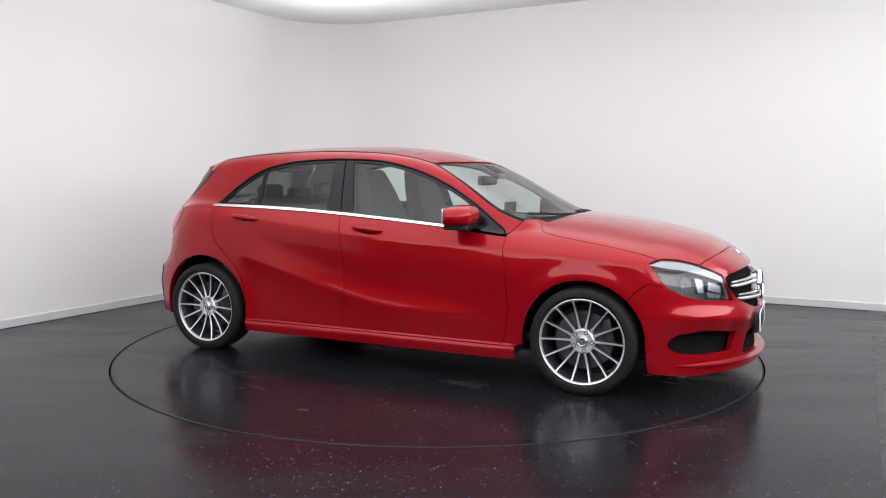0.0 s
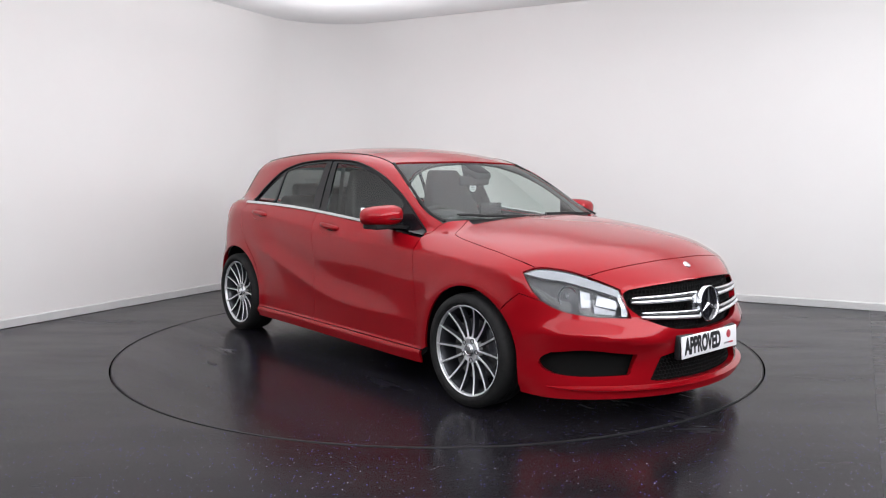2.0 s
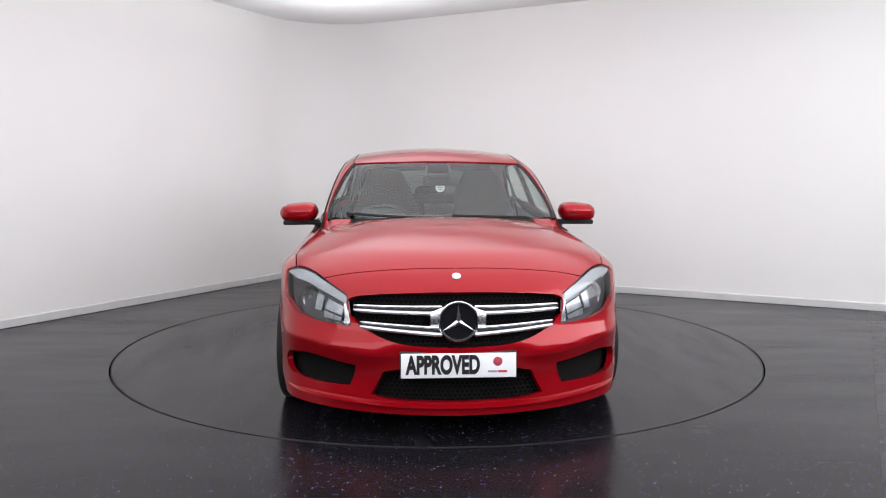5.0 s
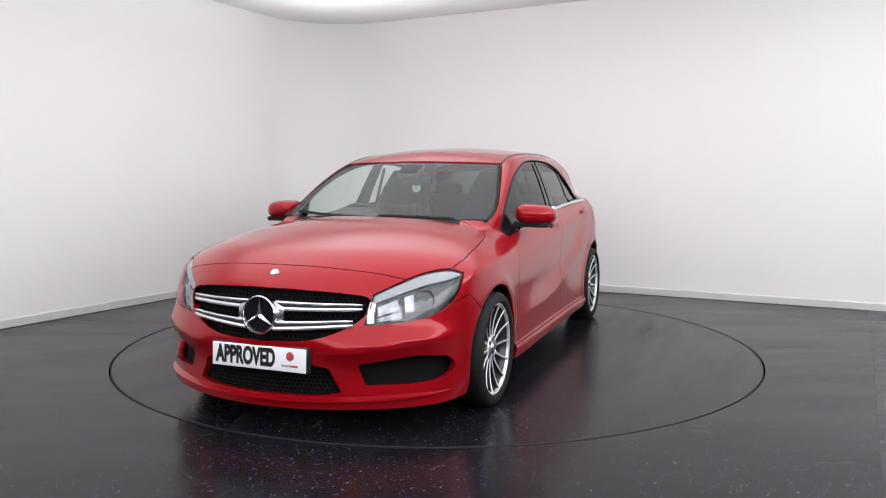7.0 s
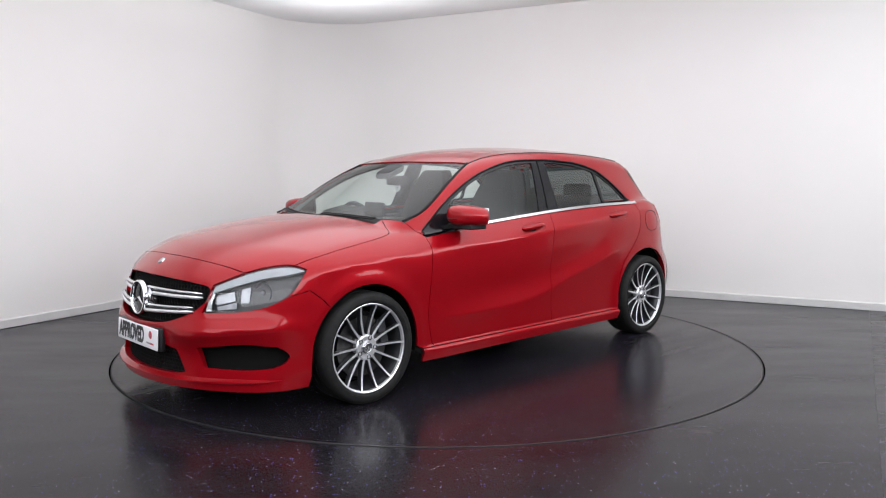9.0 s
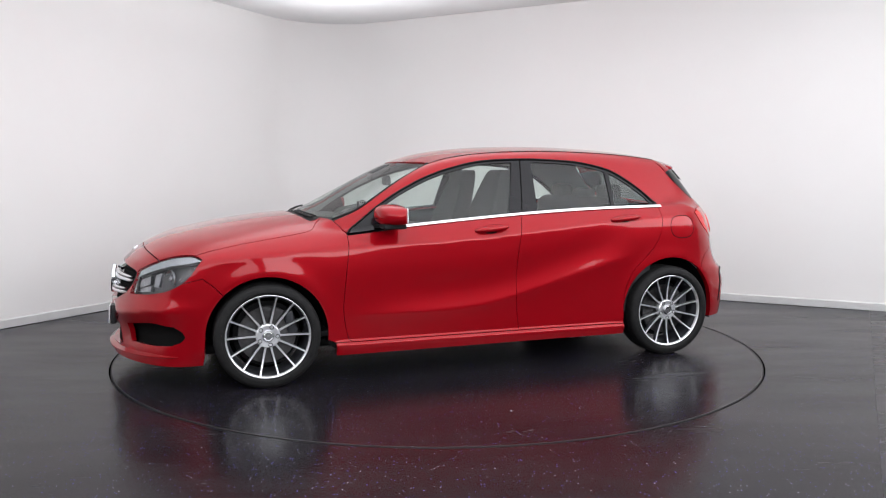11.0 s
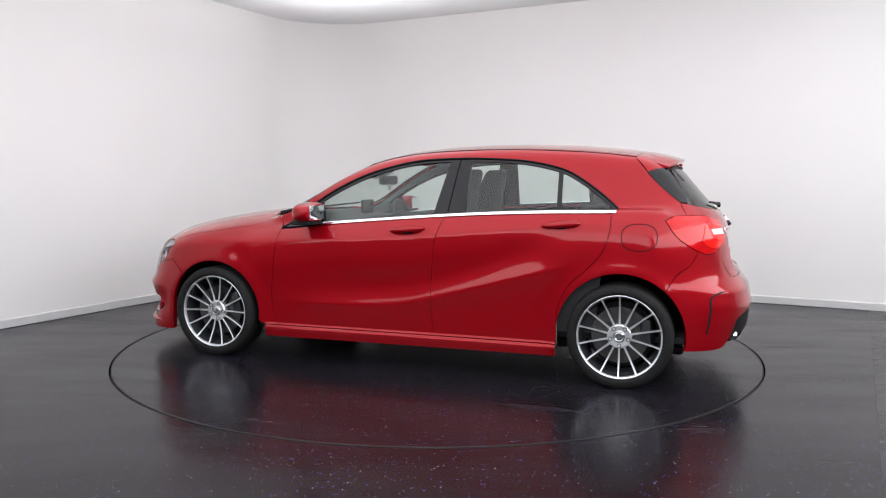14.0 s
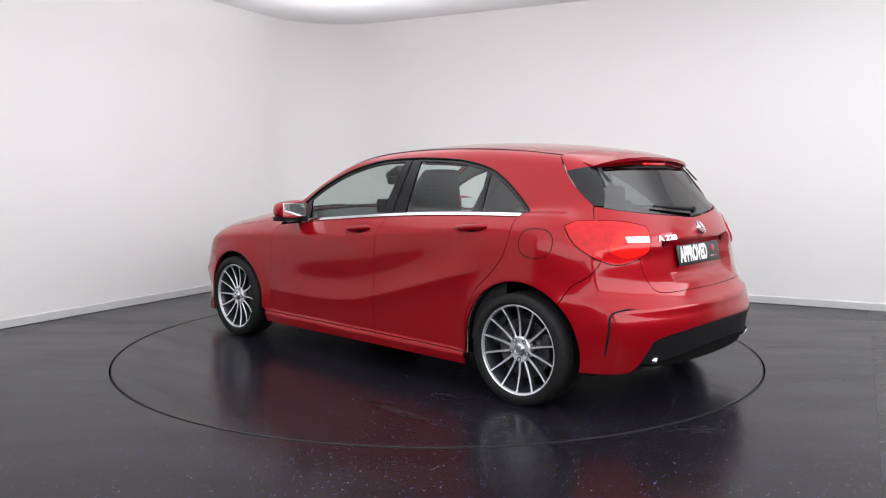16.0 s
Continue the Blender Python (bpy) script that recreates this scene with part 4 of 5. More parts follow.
def build_glazing():
    P = from_side
    def top_run(x0, x1, drop=0.02):
        xs, zs = window_top[:, 0], window_top[:, 1]
        return [(x, float(np.interp(x, xs, zs)) - drop * (1 + 0.55 * abs(np.interp(x, xs, np.gradient(zs, xs))))) for x in np.linspace(x0, x1, 26)]
    b = lambda x: float(belt(x)) + 0.014
    front = join([(0.565, b(0.565))], [(0.575, b(0.575) + 0.06)], top_run(0.60, -0.262), [(-0.19, b(-0.19))])
    rear = join([(-0.397, b(-0.397))], top_run(-0.405, -0.952), [(-0.957, b(-0.957))])
    quart = join([(-0.988, b(-0.988))], top_run(-0.982, -1.255), [(-1.285, b(-1.285))])
    whole = join(P(window_top), P(belt_line))
    surround = panel("window_surround", whole, SIDE, GLOSS, car, holes=[P(front), P(rear), P(quart)], mirror=True, lift=-0.004, rim=0.012, gap=0.001, grid=0.03, label="gloss black window surround and pillar")
    for nm, poly in (("front_door_glass", front), ("rear_door_glass", rear), ("quarter_glass", quart)):
        panel(nm, P(poly), SIDE, GLASS, car, mirror=True, lift=-0.010, rim=0.0, gap=0.0, grid=0.05, label="clear greenish side window glass")
    strip_line = [(x, float(belt(x))) for x in np.linspace(0.62, -1.312, 44)]
    panel("chrome_strip", join(P([(x, z + 0.0075) for x, z in strip_line]), P([(x, z - 0.0075) for x, z in strip_line[::-1]])), SIDE, CHROME, car, mirror=True, lift=0.006, rim=0.012, gap=0, grid=0.012, label="polished chrome belt strip")
    part_line = P([(-0.284, z) for z in np.linspace(0.99, 1.328, 12)] )
    part_line[:, 0] += np.linspace(0.0, -0.045, 12)
    for sgn in (1, -1):
        flip = np.array([1, sgn, 1])
        part("pillar_gap", tube("pillar_gap", (part_line + (0, -0.003, 0)) * flip, 0.0035, 6), SEAM, car)
        part("screen_trim", tube("screen_trim", (np.array(pillar) + (0.006, -0.012, 0.002)) * flip, 0.011, 8, 0.6), BLACK, car)
        part("roof_gap", tube("roof_gap", (np.array(rail) + (0, 0, -0.001)) * flip, 0.0045, 6), BLACK, car)
        seal = P(window_top)
        part("window_seal", tube("window_seal", (seal + (0, 0.001, 0)) * flip, 0.0055, 6), BLACK, car)
    # cowl and wipers
    rear_edge = np.vstack([from_top(ctr([(1.13, 0.0), (1.10, 0.35), (1.05, 0.56)])), P([(0.985, 0.962)])])
    panel("cowl", join(rear_edge, [(0.90, 0.69, 0.965)], ctr([(0.90, 0.685, 0.965), (0.96, 0.58, 0.972), (1.04, 0.3, 0.975), (1.06, 0.0, 0.97)])), (0, 0, -1), BLACK, car, half=True, lift=-0.008, rim=0, gap=0, grid=0.04)
    for pts in ([(1.10, -0.02, 0.968), (1.065, -0.25, 0.974), (1.0, -0.45, 0.984), (0.945, -0.58, 0.990)], [(1.03, 0.52, 0.966), (1.06, 0.30, 0.976), (1.07, 0.05, 0.982)]):
        w = part("wiper", tube("wiper", ctr(pts), 0.008, 6, 0.7), BLACK, car, "black wiper arm")
        part("wiper_blade", tube("wiper_blade", ctr(np.array(pts) + (-0.02, 0, 0.004)), 0.006, 6), RUBBER, w)


def build_mirrors():
    rings = []
    for u in np.linspace(-1, 1, 17):
        q = (1 - abs(u) ** 3.2) ** 0.5
        y = 0.905 + 0.122 * u
        hx, hz = 0.03 + 0.068 * q * (1 - 0.15 * u), 0.012 + 0.050 * q * (1 - 0.10 * u)
        ring = []
        for k in np.linspace(0, 2 * math.pi, 29)[:-1]:
            ca, sa = math.cos(k), math.sin(k)
            x = 0.615 + hx * math.copysign(abs(ca) ** 0.75, ca) - 0.03 * max(0, u) ** 2
            ring.append((max(x, 0.548 + 0.02 * (1 - q)), y, 0.985 - 0.006 * u + hz * math.copysign(abs(sa) ** 0.7, sa)))
        rings.append(ring)
    shell = loft("mirror_shell", rings, sharp=55)
    base = block("mirror_base", (0.140, 0.225, 0.03), 0.010, (0.622, 0.885, 0.922), lambda x, y, z: (x * (1 - 0.5 * max(0, -y / 0.13)), y, z), 2)
    foot = loft("mirror_foot", [[(0.64 + a * s, y, z + b * s) for a, b in ((0.06, 0.012), (-0.06, 0.012), (-0.06, -0.012), (0.06, -0.012))] for y, z, s in ((0.755, 0.91, 1.0), (0.80, 0.918, 0.85), (0.86, 0.92, 0.7))], sharp=30)
    face = block("mirror_glass", (0.006, 0.19, 0.092), 0.003, (0.549, 0.91, 0.985), None, 0)
    lampy = ctr([(0.708, 0.83, 0.968), (0.708, 0.90, 0.968), (0.688, 0.97, 0.974), (0.640, 1.012, 0.982)])
    for sgn in (1, -1):
        g = (lambda me: me) if sgn > 0 else flipped
        ob = part("door_mirror", g(shell), PAINT, car, "red door mirror on a black foot")
        part("mirror_base", g(base), BLACK, ob)
        part("mirror_foot", g(foot), BLACK, ob)
        part("mirror_glass", g(face), CHROME, ob, "mirror glass")
        part("indicator", g(tube("indicator", lampy, 0.0055, 8, 0.8)), GLOSS, ob, "slim smoked indicator lens")
        part("indicator_gap", g(tube("indicator_gap", lampy + (0.001, 0.001, 0.012), 0.004, 6)), BLACK, ob)


def build_handles():
    for x0, z0 in HANDLES:
        bowl = lambda p, x0=x0, z0=z0: -0.019 * np.clip(1 - ((p[:, 0] - x0) / 0.118) ** 2 - ((p[:, 2] - z0 + 0.002 + 0.087 * (p[:, 0] - x0)) / 0.037) ** 2, 0, 1) ** 0.8
        cups = panel("handle_cup", handle_outline(x0, z0), SIDE, PAINT, car, mirror=True, lift=-0.001, rim=0.0, gap=-0.001, grid=0.010, relief=bowl)
        k = np.linspace(-1, 1, 18)
        pts = from_side([(x0 + 0.112 * u, z0 - 0.087 * 0.112 * u + 0.010) for u in k])
        pts[:, 1] += 0.011 * (1 - k**4) - 0.003
        me = tube("door_handle", pts, 0.0175 * (1 - 0.6 * k**6), 12, 1.0, 80)
        for ob, m in zip(cups, (me, flipped(me))):
            part("door_handle", m, PAINT, ob, "body-coloured door handle")
    ring = from_side([(-1.447 + 0.098 * (abs(math.cos(a)) ** 0.8) * math.copysign(1, math.cos(a)), 0.873 + 0.076 * (abs(math.sin(a)) ** 0.8) * math.copysign(1, math.sin(a))) for a in np.linspace(0, 2 * math.pi, 60)])
    part("fuel_flap_gap", tube("fuel_flap_gap", ring + (0, -0.0012, 0), 0.0028, 6), SEAM, car, "shut line of the round fuel flap")


def build_tail():
    # spoiler: a thin wing that carries on the roof line
    xs = np.linspace(0, 1, 9)
    rings = []
    for y in np.linspace(-0.545, 0.545, 35):
        e = (abs(y) / 0.545)
        x0, x1 = -1.455 + 0.005 * e**2, -1.668 + 0.05 * e**2 + 0.03 * e**8
        z0, z1 = float(roof(x0)) - 0.15 * y**2 - 0.022 * e**5 + 0.002, 1.326 - 0.10 * y**2 - 0.022 * e**6
        top = [(x0 + (x1 - x0) * u, y, z0 + (z1 - z0) * u + 0.007 * math.sin(math.pi * u) * (1 - 0.5 * e)) for u in xs]
        th = 1 - 0.7 * e**8
        under = [(x1 + 0.004, y, z1 - 0.016 * th), (x1 + 0.05, y, z1 - 0.028 * th), (x1 + 0.11, y, z1 - 0.04 * th), (x0 - 0.05, y, z0 - 0.035)]
        rings.append(top + under)
    part("roof_spoiler", loft("roof_spoiler", rings, sharp=50), PAINT, car)
    part("spoiler_underside", block("spoiler_underside", (0.10, 0.92, 0.012), 0.004, (-1.61, 0, 1.283), lambda x, y, z: (x + 0.05 * (y / 0.46) ** 2, y, z + 0.25 * x - 0.02 * (y / 0.46) ** 2), 2), BLACK, car)
    part("brake_light", block("brake_light", (0.02, 0.26, 0.016), 0.005, (-1.645, 0, 1.288)), REDLENS, car, "slim high brake light")
    pair("window_fin", loft("window_fin", [[(-1.595, 0.50, 1.272), (-1.615, 0.515, 1.262), (-1.60, 0.53, 1.262)], [(-1.665, 0.515, 1.195), (-1.68, 0.525, 1.19), (-1.665, 0.54, 1.19)]], sharp=30), GLOSS, car)
    panel("window_fin_plate", join(ctr([(-1.577, 0.516, 1.262), (-1.53, 0.58, 1.252), (-1.472, 0.622, 1.24)]), ctr([(-1.472, 0.622, 1.24), (-1.556, 0.643, 1.151), (-1.655, 0.645, 1.064)]), ctr([(-1.69, 0.615, 1.058), (-1.665, 0.575, 1.12), (-1.62, 0.54, 1.20)])),
          (0.6, -0.8, 0), GLOSS, car, mirror=True, lift=0.003, rim=0.010, gap=-0.003, grid=0.03, label="gloss black fin beside the rear window")
    w = part("rear_wiper", tube("rear_wiper", ctr([(-1.885, -0.02, 1.035), (-1.872, 0.10, 1.042), (-1.845, 0.25, 1.055), (-1.825, 0.33, 1.06)]), [0.011] * 10 + [0.009] * 10 + [0.006] * 11, 8), BLACK, car, "black rear wiper")
    part("wiper_hub", lathe("wiper_hub", [(0.001, 0.02), (0.016, 0.018), (0.02, 0.0)], 16), BLACK, w).matrix_basis = Matrix.Translation((-1.878, -0.02, 1.032)) @ Matrix.Rotation(radians(90), 4, "Z")
    badge(car, "tail_emblem", Matrix.Translation((-1.938, 0, 0.935)) @ Matrix.Rotation(radians(180), 4, "Z") @ Matrix.Rotation(radians(-35), 4, "Y"), 0.040, False)
    txt = bpy.data.curves.new("model_badge", "FONT")
    txt.body, txt.size, txt.extrude, txt.offset = "A 220", 0.050, 0.003, 0.0015
    tmp = bpy.data.objects.new("model_badge", txt)
    scene.collection.objects.link(tmp)
    bpy.context.view_layer.update()
    me = bpy.data.meshes.new_from_object(tmp.evaluated_get(bpy.context.evaluated_depsgraph_get()))
    bpy.data.objects.remove(tmp)
    me.transform(Matrix.Diagonal((1.25, 0.8, 1, 1)))
    me.materials.clear()
    at = cast(np.array([(-2.6, 0.44, 0.90)]), (1, 0, 0))[0]
    part("model_badge", me, ALLOY, car, "small chrome model lettering").matrix_basis = Matrix.Translation((at[0] - 0.009, 0.44, 0.885)) @ Matrix(((-0.19, 0.40, -0.89, 0), (-0.98, -0.05, 0.17, 0), (0.02, 0.91, 0.41, 0), (0, 0, 0, 1)))
    # lamp details
    inner = join(ctr([(-1.80, 0.655, 0.945), (-1.885, 0.49, 0.935)]), ctr([(-1.91, 0.505, 0.89), (-1.925, 0.55, 0.83), (-1.88, 0.66, 0.80), (-1.80, 0.72, 0.845), (-1.80, 0.69, 0.90)]))
    panel("lamp_band", inner, (0.707, -0.707, 0), BRIGHTRED, car, mirror=True, lift=0.006, rim=0.006, gap=0, grid=0.02, label="brighter red lamp band")
    panel("reverse_light", join([(-1.828, 0.632, 0.912), (-1.895, 0.502, 0.914), (-1.91, 0.515, 0.884), (-1.848, 0.632, 0.884)]), (0.707, -0.707, 0), WHITE, car, mirror=True, lift=0.009, rim=0.006, gap=0, grid=0.012, label="white reversing light")
    # vents, tailpipes, lower lip
    for sgn in (1, -1):
        f = np.array([1, sgn, 1])
        # black rod in place of the shade in the red bumper's groove
        groove = cast(np.array(ctr([(-2.215, 0.965, 0.562), (-2.17, 1.01, 0.556), (-2.125, 1.055, 0.53), (-2.10, 1.045, 0.45), (-2.085, 1.055, 0.33)])), np.array((0.707, -0.707, 0)), 1.2)
        part("bumper_vent", tube("bumper_vent", groove * f, [0.003] * 5 + [0.0075] * (len(groove) - 10) + [0.006] * 5, 8, 0.6), BLACK, car, "narrow black rod drawn for the shaded groove of the bumper vent")
        ang = np.linspace(0, 2 * math.pi, 28)[:-1]
        pipe = loft("tailpipe", [[(x, s * 0.058 * math.cos(a), s * 0.032 * math.sin(a)) for a in ang] for x, s in ((0.10, 0.95), (-0.012, 1.0), (-0.016, 0.97), (-0.010, 0.88), (0.09, 0.86))], caps=False, sharp=50)
        # near-black disc stands in for the shade inside the pipe
        core = mesh("pipe_shade", [(0.012, 0.05 * math.cos(k), 0.0275 * math.sin(k)) for k in ang], [tuple(range(27))])
        tip = part("tailpipe", pipe, CHROME, car, "oval chrome tailpipe")
        part("pipe_shade", core, SEAM, tip)
        tip.matrix_basis = Matrix.Translation((-1.968, sgn * 0.53, 0.288)) @ Matrix.Rotation(radians(sgn * 14), 4, "Z")
    part("rear_undertray", block("rear_undertray", (0.36, 1.0, 0.03), 0.01, (-1.80, 0, 0.315)), BLACK, car)


def build_wheels():
    lip = 0.074
    rim_me = lathe("wheel", [(0.205, -0.105), (0.222, -0.11), (0.222, -0.10), (0.205, -0.085), (0.200, 0.02), (0.207, 0.045), (0.2155, lip - 0.008), (0.2165, lip), (0.2225, lip + 0.004), (0.2285, lip + 0.002), (0.230, lip - 0.010), (0.224, lip - 0.018)], 72, 35)
    inner_me = lathe("rim_barrel", [(0.203, -0.10), (0.1995, 0.02), (0.2065, 0.0445), (0.2135, lip - 0.012)], 72, 60)
    tyre_me = lathe("tyre", [(0.224, -0.105), (0.245, -0.122), (0.28, -0.122), (0.297, -0.112), (0.304, -0.088), (0.305, -0.045), (0.3015, -0.044), (0.3015, -0.036), (0.305, -0.035), (0.305, 0.005), (0.3015, 0.006), (0.3015, 0.014), (0.305, 0.015), (0.304, 0.058),
                             (0.297, 0.080), (0.280, 0.090), (0.262, 0.0905), (0.2615, 0.0885), (0.258, 0.0885), (0.2575, 0.0895), (0.248, 0.085), (0.241, 0.074), (0.234, 0.055)], 72, 50)
    # one spoke along +z: a dark tapered web with a machined face
    def bar(name, half, y0, y1, r0, r1, bow):
        rings = []
        for u in np.linspace(0, 1, 7):
            r = r0 + (r1 - r0) * u
            w = half * (1.18 - 0.45 * u + 0.5 * max(0, u - 0.85) * 4)
            yy = bow(u)
            rings.append([(-w, yy + y1 - 0.002, r), (-w * 0.8, yy + y1, r), (w * 0.8, yy + y1, r), (w, yy + y1 - 0.002, r), (w * 0.9, yy + y0, r), (-w * 0.9, yy + y0, r)])
        return loft(name, rings, sharp=30)
    bow = lambda u: 0.048 + 0.028 * u - 0.020 * u * (1 - u) * 2
    face_me = bar("spoke", 0.0056, -0.004, 0.0, 0.055, 0.218, bow)
    web_me = bar("spoke_web", 0.0066, -0.034, -0.0042, 0.055, 0.216, bow)
    hub_me = lathe("hub", [(0.062, 0.0), (0.070, 0.020), (0.070, 0.045), (0.062, 0.052), (0.040, 0.050), (0.036, 0.044), (0.001, 0.044)], 40, 35)
    cap_me = lathe("hub_cap", [(0.034, 0.044), (0.034, 0.056), (0.030, 0.060), (0.012, 0.0615), (0.001, 0.0615)], 32, 35)
    bolt_me = lathe("wheel_bolt", [(0.013, 0.040), (0.013, 0.0525), (0.0095, 0.0525), (0.009, 0.047), (0.001, 0.047)], 12, 30)
    disc_me = lathe("brake_disc", [(0.08, -0.02), (0.165, -0.02), (0.165, 0.005), (0.08, 0.005), (0.075, 0.02), (0.001, 0.02)], 48, 30)
    cal_me = block("caliper", (0.06, 0.07, 0.15), 0.012, (-0.145, -0.01, 0.03))
    back_me = lathe("brake_shield", [(0.001, -0.05), (0.19, -0.05), (0.195, -0.06)], 40, 30)
    for me in (rim_me, inner_me, face_me, web_me):
        me.transform(Matrix.Diagonal((1.08, 1, 1.08, 1)))
    for cx, sgn, spin in ((AXLE, 1, 13), (-AXLE, 1, 0), (AXLE, -1, 13), (-AXLE, -1, 12)):
        w = part("wheel", rim_me, ALLOY, car, "machined multi-spoke alloy wheel")
        w.matrix_basis = pose(cx, sgn * 0.815, 0.300, 0, 0, 0 if sgn > 0 else 180) @ Matrix.Rotation(radians(spin), 4, "Y")
        part("rim_barrel", inner_me, GREYRIM, w)
        part("tyre", tyre_me, RUBBER, w, "black low-profile rubber tyre")
        for k in range(14):
            m = Matrix.Rotation(2 * math.pi * k / 14, 4, "Y")
            sp = part("spoke", face_me, ALLOY, w)
            sp.matrix_basis = m
            part("spoke_web", web_me, GREYRIM, sp)
        part("hub", hub_me, ALLOY, w)
        cap = part("hub_cap", cap_me, SATIN, w)
        part("cap_ring", lathe("cap_ring", [(0.022, 0.0612), (0.024, 0.0628), (0.026, 0.0612)], 28), CHROME, cap)
        for k in range(5):
            a = 2 * math.pi * (k + 0.5) / 5
            part("wheel_bolt", bolt_me, GREYRIM, w).matrix_basis = Matrix.Translation((0.054 * math.sin(a), 0.001, 0.054 * math.cos(a)))
        part("brake_disc", disc_me, STEEL, w)
        part("brake_shield", back_me, BLACK, w)
        part("caliper", cal_me, GREYRIM, w)


def build_cabin():
    P = from_side
    panel("headliner", join(from_top([(0.30, 0.0), (0.28, 0.25), (0.20, 0.54)]), np.array(rail)[::-1][4:], from_top([(-1.40, 0.54), (-1.43, 0.0)])), (0, 0, -1), LINING, car, half=True, lift=-0.035, rim=0, gap=0, grid=0.08)
    card = join(P([(0.85, 0.3), (-1.2, 0.3)]), P(belt_run(-1.28, 0.85)))
    panel("door_card", card, SIDE, TRIM, car, mirror=True, lift=-0.07, rim=0.0, gap=0, grid=0.1)
    part("cabin_floor", block("cabin_floor", (2.9, 1.5, 0.04), 0.01, (-0.4, 0, 0.27)), FABRIC, car)
    def dash(x, y, z):
        return x - 0.16 * (y / 0.7) ** 2 - 0.04 * (z > 0), y, z + 0.02 * (x > 0.1) - 0.02 * abs(y / 0.7) ** 3
    part("dashboard", block("dashboard", (0.55, 1.40, 0.30), 0.05, (0.76, 0, 0.79), dash, 3), TRIM, car, "dark soft-touch dashboard")
    part("instrument_hood", block("instrument_hood", (0.20, 0.36, 0.09), 0.04, (0.60, -0.37, 0.945), lambda x, y, z: (x, y * (1 - 0.25 * (z > 0)), z - 0.2 * x), 2), TRIM, car)
    part("centre_screen", block("centre_screen", (0.02, 0.20, 0.12), 0.008, (0.60, 0.0, 0.98)), GLOSS, car)
    part("centre_console", block("centre_console", (0.9, 0.22, 0.28), 0.04, (0.15, 0, 0.43)), TRIM, car)
    # steering wheel, on the car's right
    ring = [(0.186 * math.cos(a), 0.186 * math.sin(a), 0) for a in np.linspace(0, 2 * math.pi, 37)]
    sw = part("steering_wheel", tube("steering_wheel", ring, 0.016, 10), TRIM, car, "dark leather steering wheel")
    sw.matrix_basis = Matrix.Translation((0.43, -0.37, 0.852)) @ Matrix.Rotation(radians(-66), 4, "Y")
    part("steering_hub", block("steering_hub", (0.15, 0.13, 0.05), 0.02, (0, 0, 0)), TRIM, sw)
    part("steering_spoke", block("steering_spoke", (0.035, 0.35, 0.018), 0.006, (0.0, 0, 0)), SATIN, sw)
    # seats
    def back(x, y, z):
        u = (z + 0.36) / 0.72
        wide = 1.0 - 0.10 * u - 0.42 * max(0, u - 0.68) / 0.32
        wing = 0.05 * (abs(y) / 0.25) ** 3 * (1 - u * 0.6)
        return x * (1 - 0.35 * u) + wing - 0.30 * (z + 0.36), y * wide, z
    seat_back = block("seat_back", (0.17, 0.50, 0.74), 0.05, (0, 0, 0), back, 4)
    cushion = block("seat_cushion", (0.52, 0.52, 0.17), 0.06, (0, 0, 0), lambda x, y, z: (x, y, z + 0.03 * (abs(y) / 0.26) ** 3 + 0.06 * x), 3)
    for y in (0.36, -0.36):
        s = part("seat", cushion, FABRIC, car, "dark grey fabric sport seat")
        s.matrix_basis = pose(0.05, y, 0.50)
        part("seat_back", seat_back, FABRIC, s).matrix_basis = pose(-0.16, 0, 0.39)
        part("seat_insert", block("seat_insert", (0.02, 0.17, 0.07), 0.008, (-0.372, 0, 0.62), lambda x, yy, z: (x, yy, z)), GLOSS, s)
    part("rear_bench", block("rear_bench", (0.5, 1.26, 0.18), 0.06, (-0.72, 0, 0.50), None, 2), FABRIC, car, "dark grey fabric rear bench")
    part("bench_back", block("bench_back", (0.16, 1.26, 0.56), 0.05, (-1.05, 0, 0.78), lambda x, y, z: (x - 0.35 * z, y * (1 - 0.06 * (z > 0)), z), 2), FABRIC, car)
    for y in (0.36, -0.36, 0.0):
        part("rear_headrest", block("rear_headrest", (0.09, 0.24, 0.13), 0.035, (-1.17, y, 1.09 if y else 1.06), None, 1), FABRIC, car)
    part("parcel_shelf", block("parcel_shelf", (0.50, 1.16, 0.02), 0.008, (-1.42, 0, 0.985)), TRIM, car)
    # mirror and camera pod behind the screen
    part("sensor_pod", block("sensor_pod", (0.14, 0.16, 0.05), 0.02, (0.47, 0.0, 1.245), lambda x, y, z: (x, y * (1 - x), z - 0.45 * x), 1), TRIM, car)
    part("inner_mirror", block("inner_mirror", (0.035, 0.24, 0.065), 0.016, (0.42, 0.02, 1.185), lambda x, y, z: (x + 0.12 * y, y, z)), TRIM, car, "dark rear-view mirror")
    # a round white card hangs from the mirror
    ob = part("hanging_card", lathe("hanging_card", [(0.001, 0.001), (0.031, 0.001), (0.031, -0.001), (0.001, -0.001)], 28), WHITE, car, "round white hanging card")
    ob.matrix_basis = pose(0.413, 0.016, 1.139, 0, 0, -90)
    grey = material("print_grey", (0.25, 0.26, 0.3), 0.6)
    for k in range(3):
        part("print_bar", block("print_bar", (0.038 - 0.008 * abs(k - 1), 0.0008, 0.005), 0, (0, 0.0016, -0.013 + 0.013 * k)), grey, ob)
    part("card_cord", tube("card_cord", [(0.413, 0.016, 1.168), (0.42, 0.018, 1.19)], 0.0015, 5), INK, ob).matrix_parent_inverse = ob.matrix_basis.inverted()
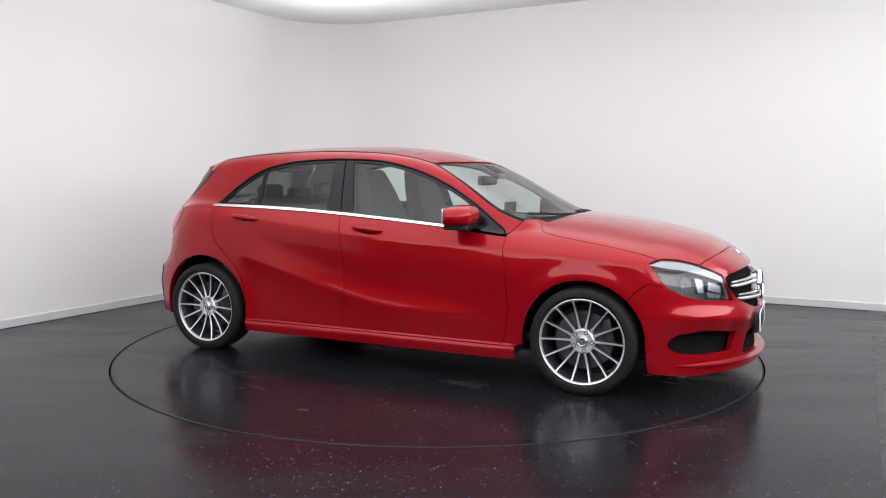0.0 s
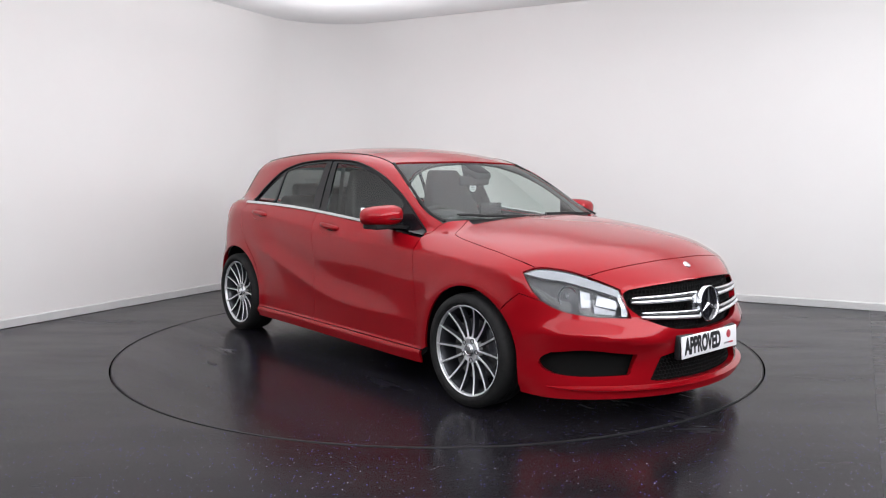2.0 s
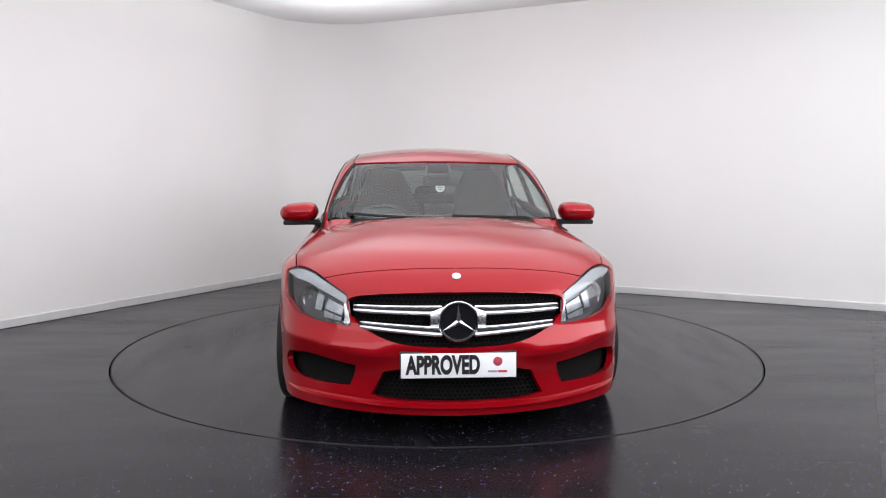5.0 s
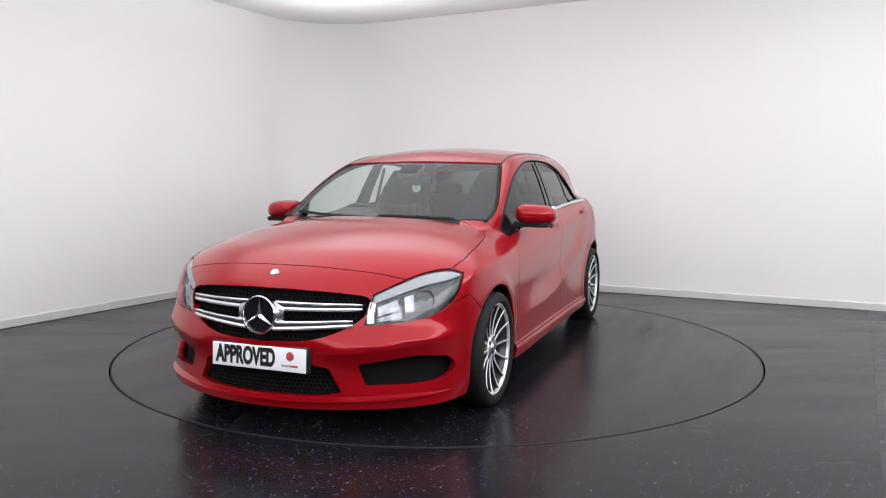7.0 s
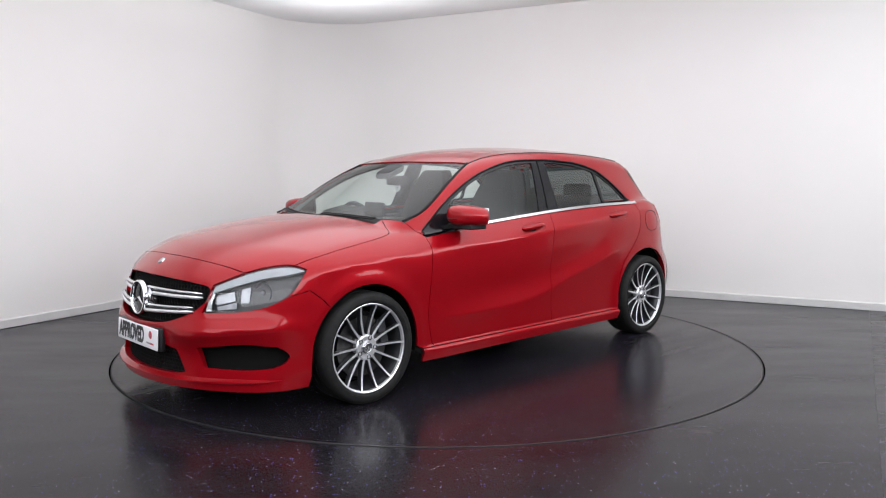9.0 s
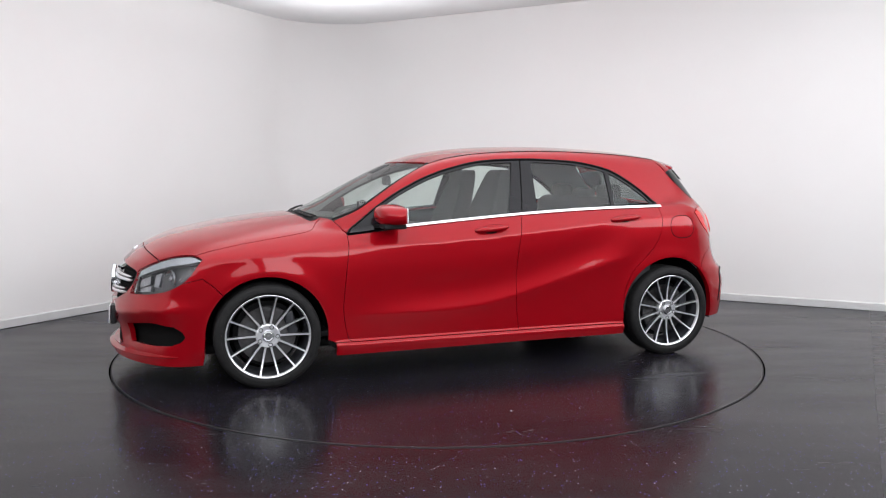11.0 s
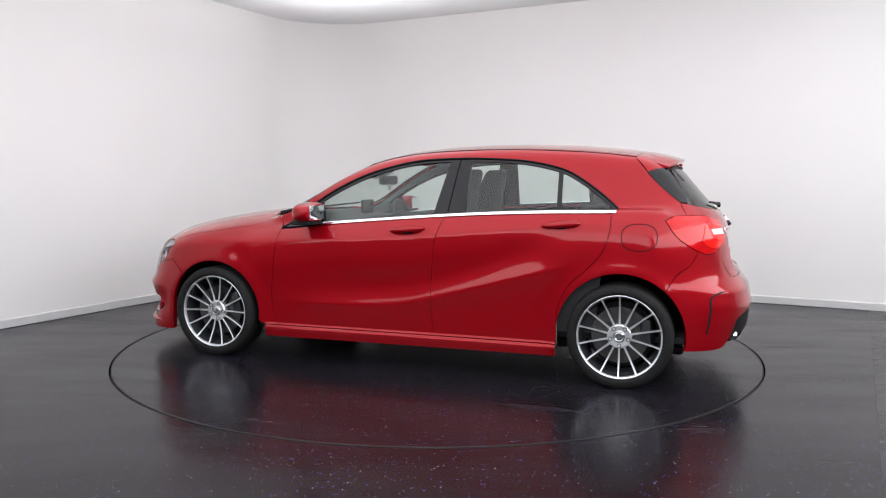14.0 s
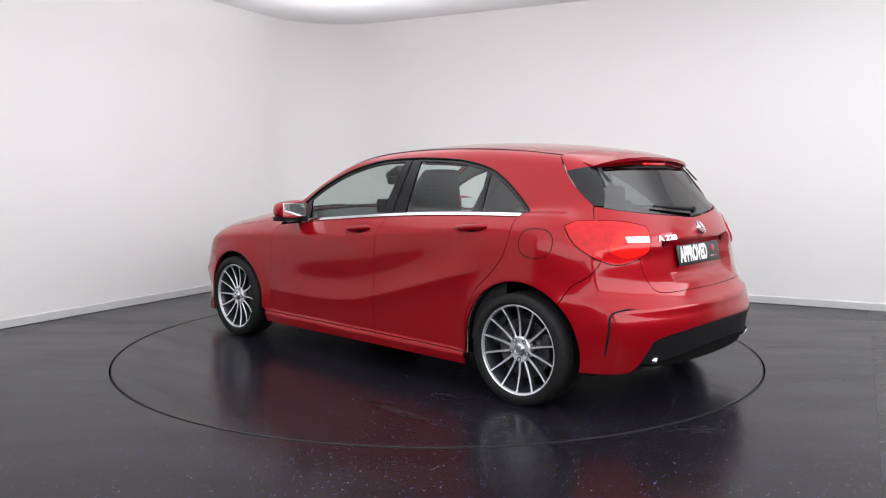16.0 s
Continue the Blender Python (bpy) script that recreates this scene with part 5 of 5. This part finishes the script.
    # belts hang by the pillars
    for sgn in (1, -1):
        part("seat_belt", block("seat_belt", (0.045, 0.004, 0.55), 0, (-0.27, sgn * 0.63, 1.0), lambda x, y, z: (x - 0.1 * z, y - sgn * 0.22 * z, z), 1), TRIM, car)


build_shells()
build_glazing()
build_front()
build_headlights()
build_plates()
build_mirrors()
build_handles()
build_tail()
build_wheels()
build_cabin()


# ---- what moves: the turntable and the car on it turn together ----
TURNS = [(0.0, -25.51), (0.5, -31.34), (1.0, -37.58), (1.5, -43.54), (2.0, -49.95), (2.5, -55.94), (3.0, -62.35), (3.5, -68.22), (4.0, -74.60),
         (6.5, -105.54), (7.0, -112.0), (7.5, -118.04), (8.0, -124.53), (8.5, -130.49), (9.0, -136.89), (11.5, -167.53), (12.0, -173.73), (12.5, -179.95),
         (13.0, -186.17), (13.5, -192.26), (14.0, -198.58), (14.5, -204.59), (15.0, -210.84), (15.5, -216.79), (16.0, -223.06)]


def motions():
    walk(turntable, [(t, pose(0, 0, 0, 0, 0, a)) for t, a in TURNS])
    walk(car, [(t, pose(0, 0, 0, 0, 0, a) @ pose(-0.034, -0.021, 0)) for t, a in TURNS])


motions()
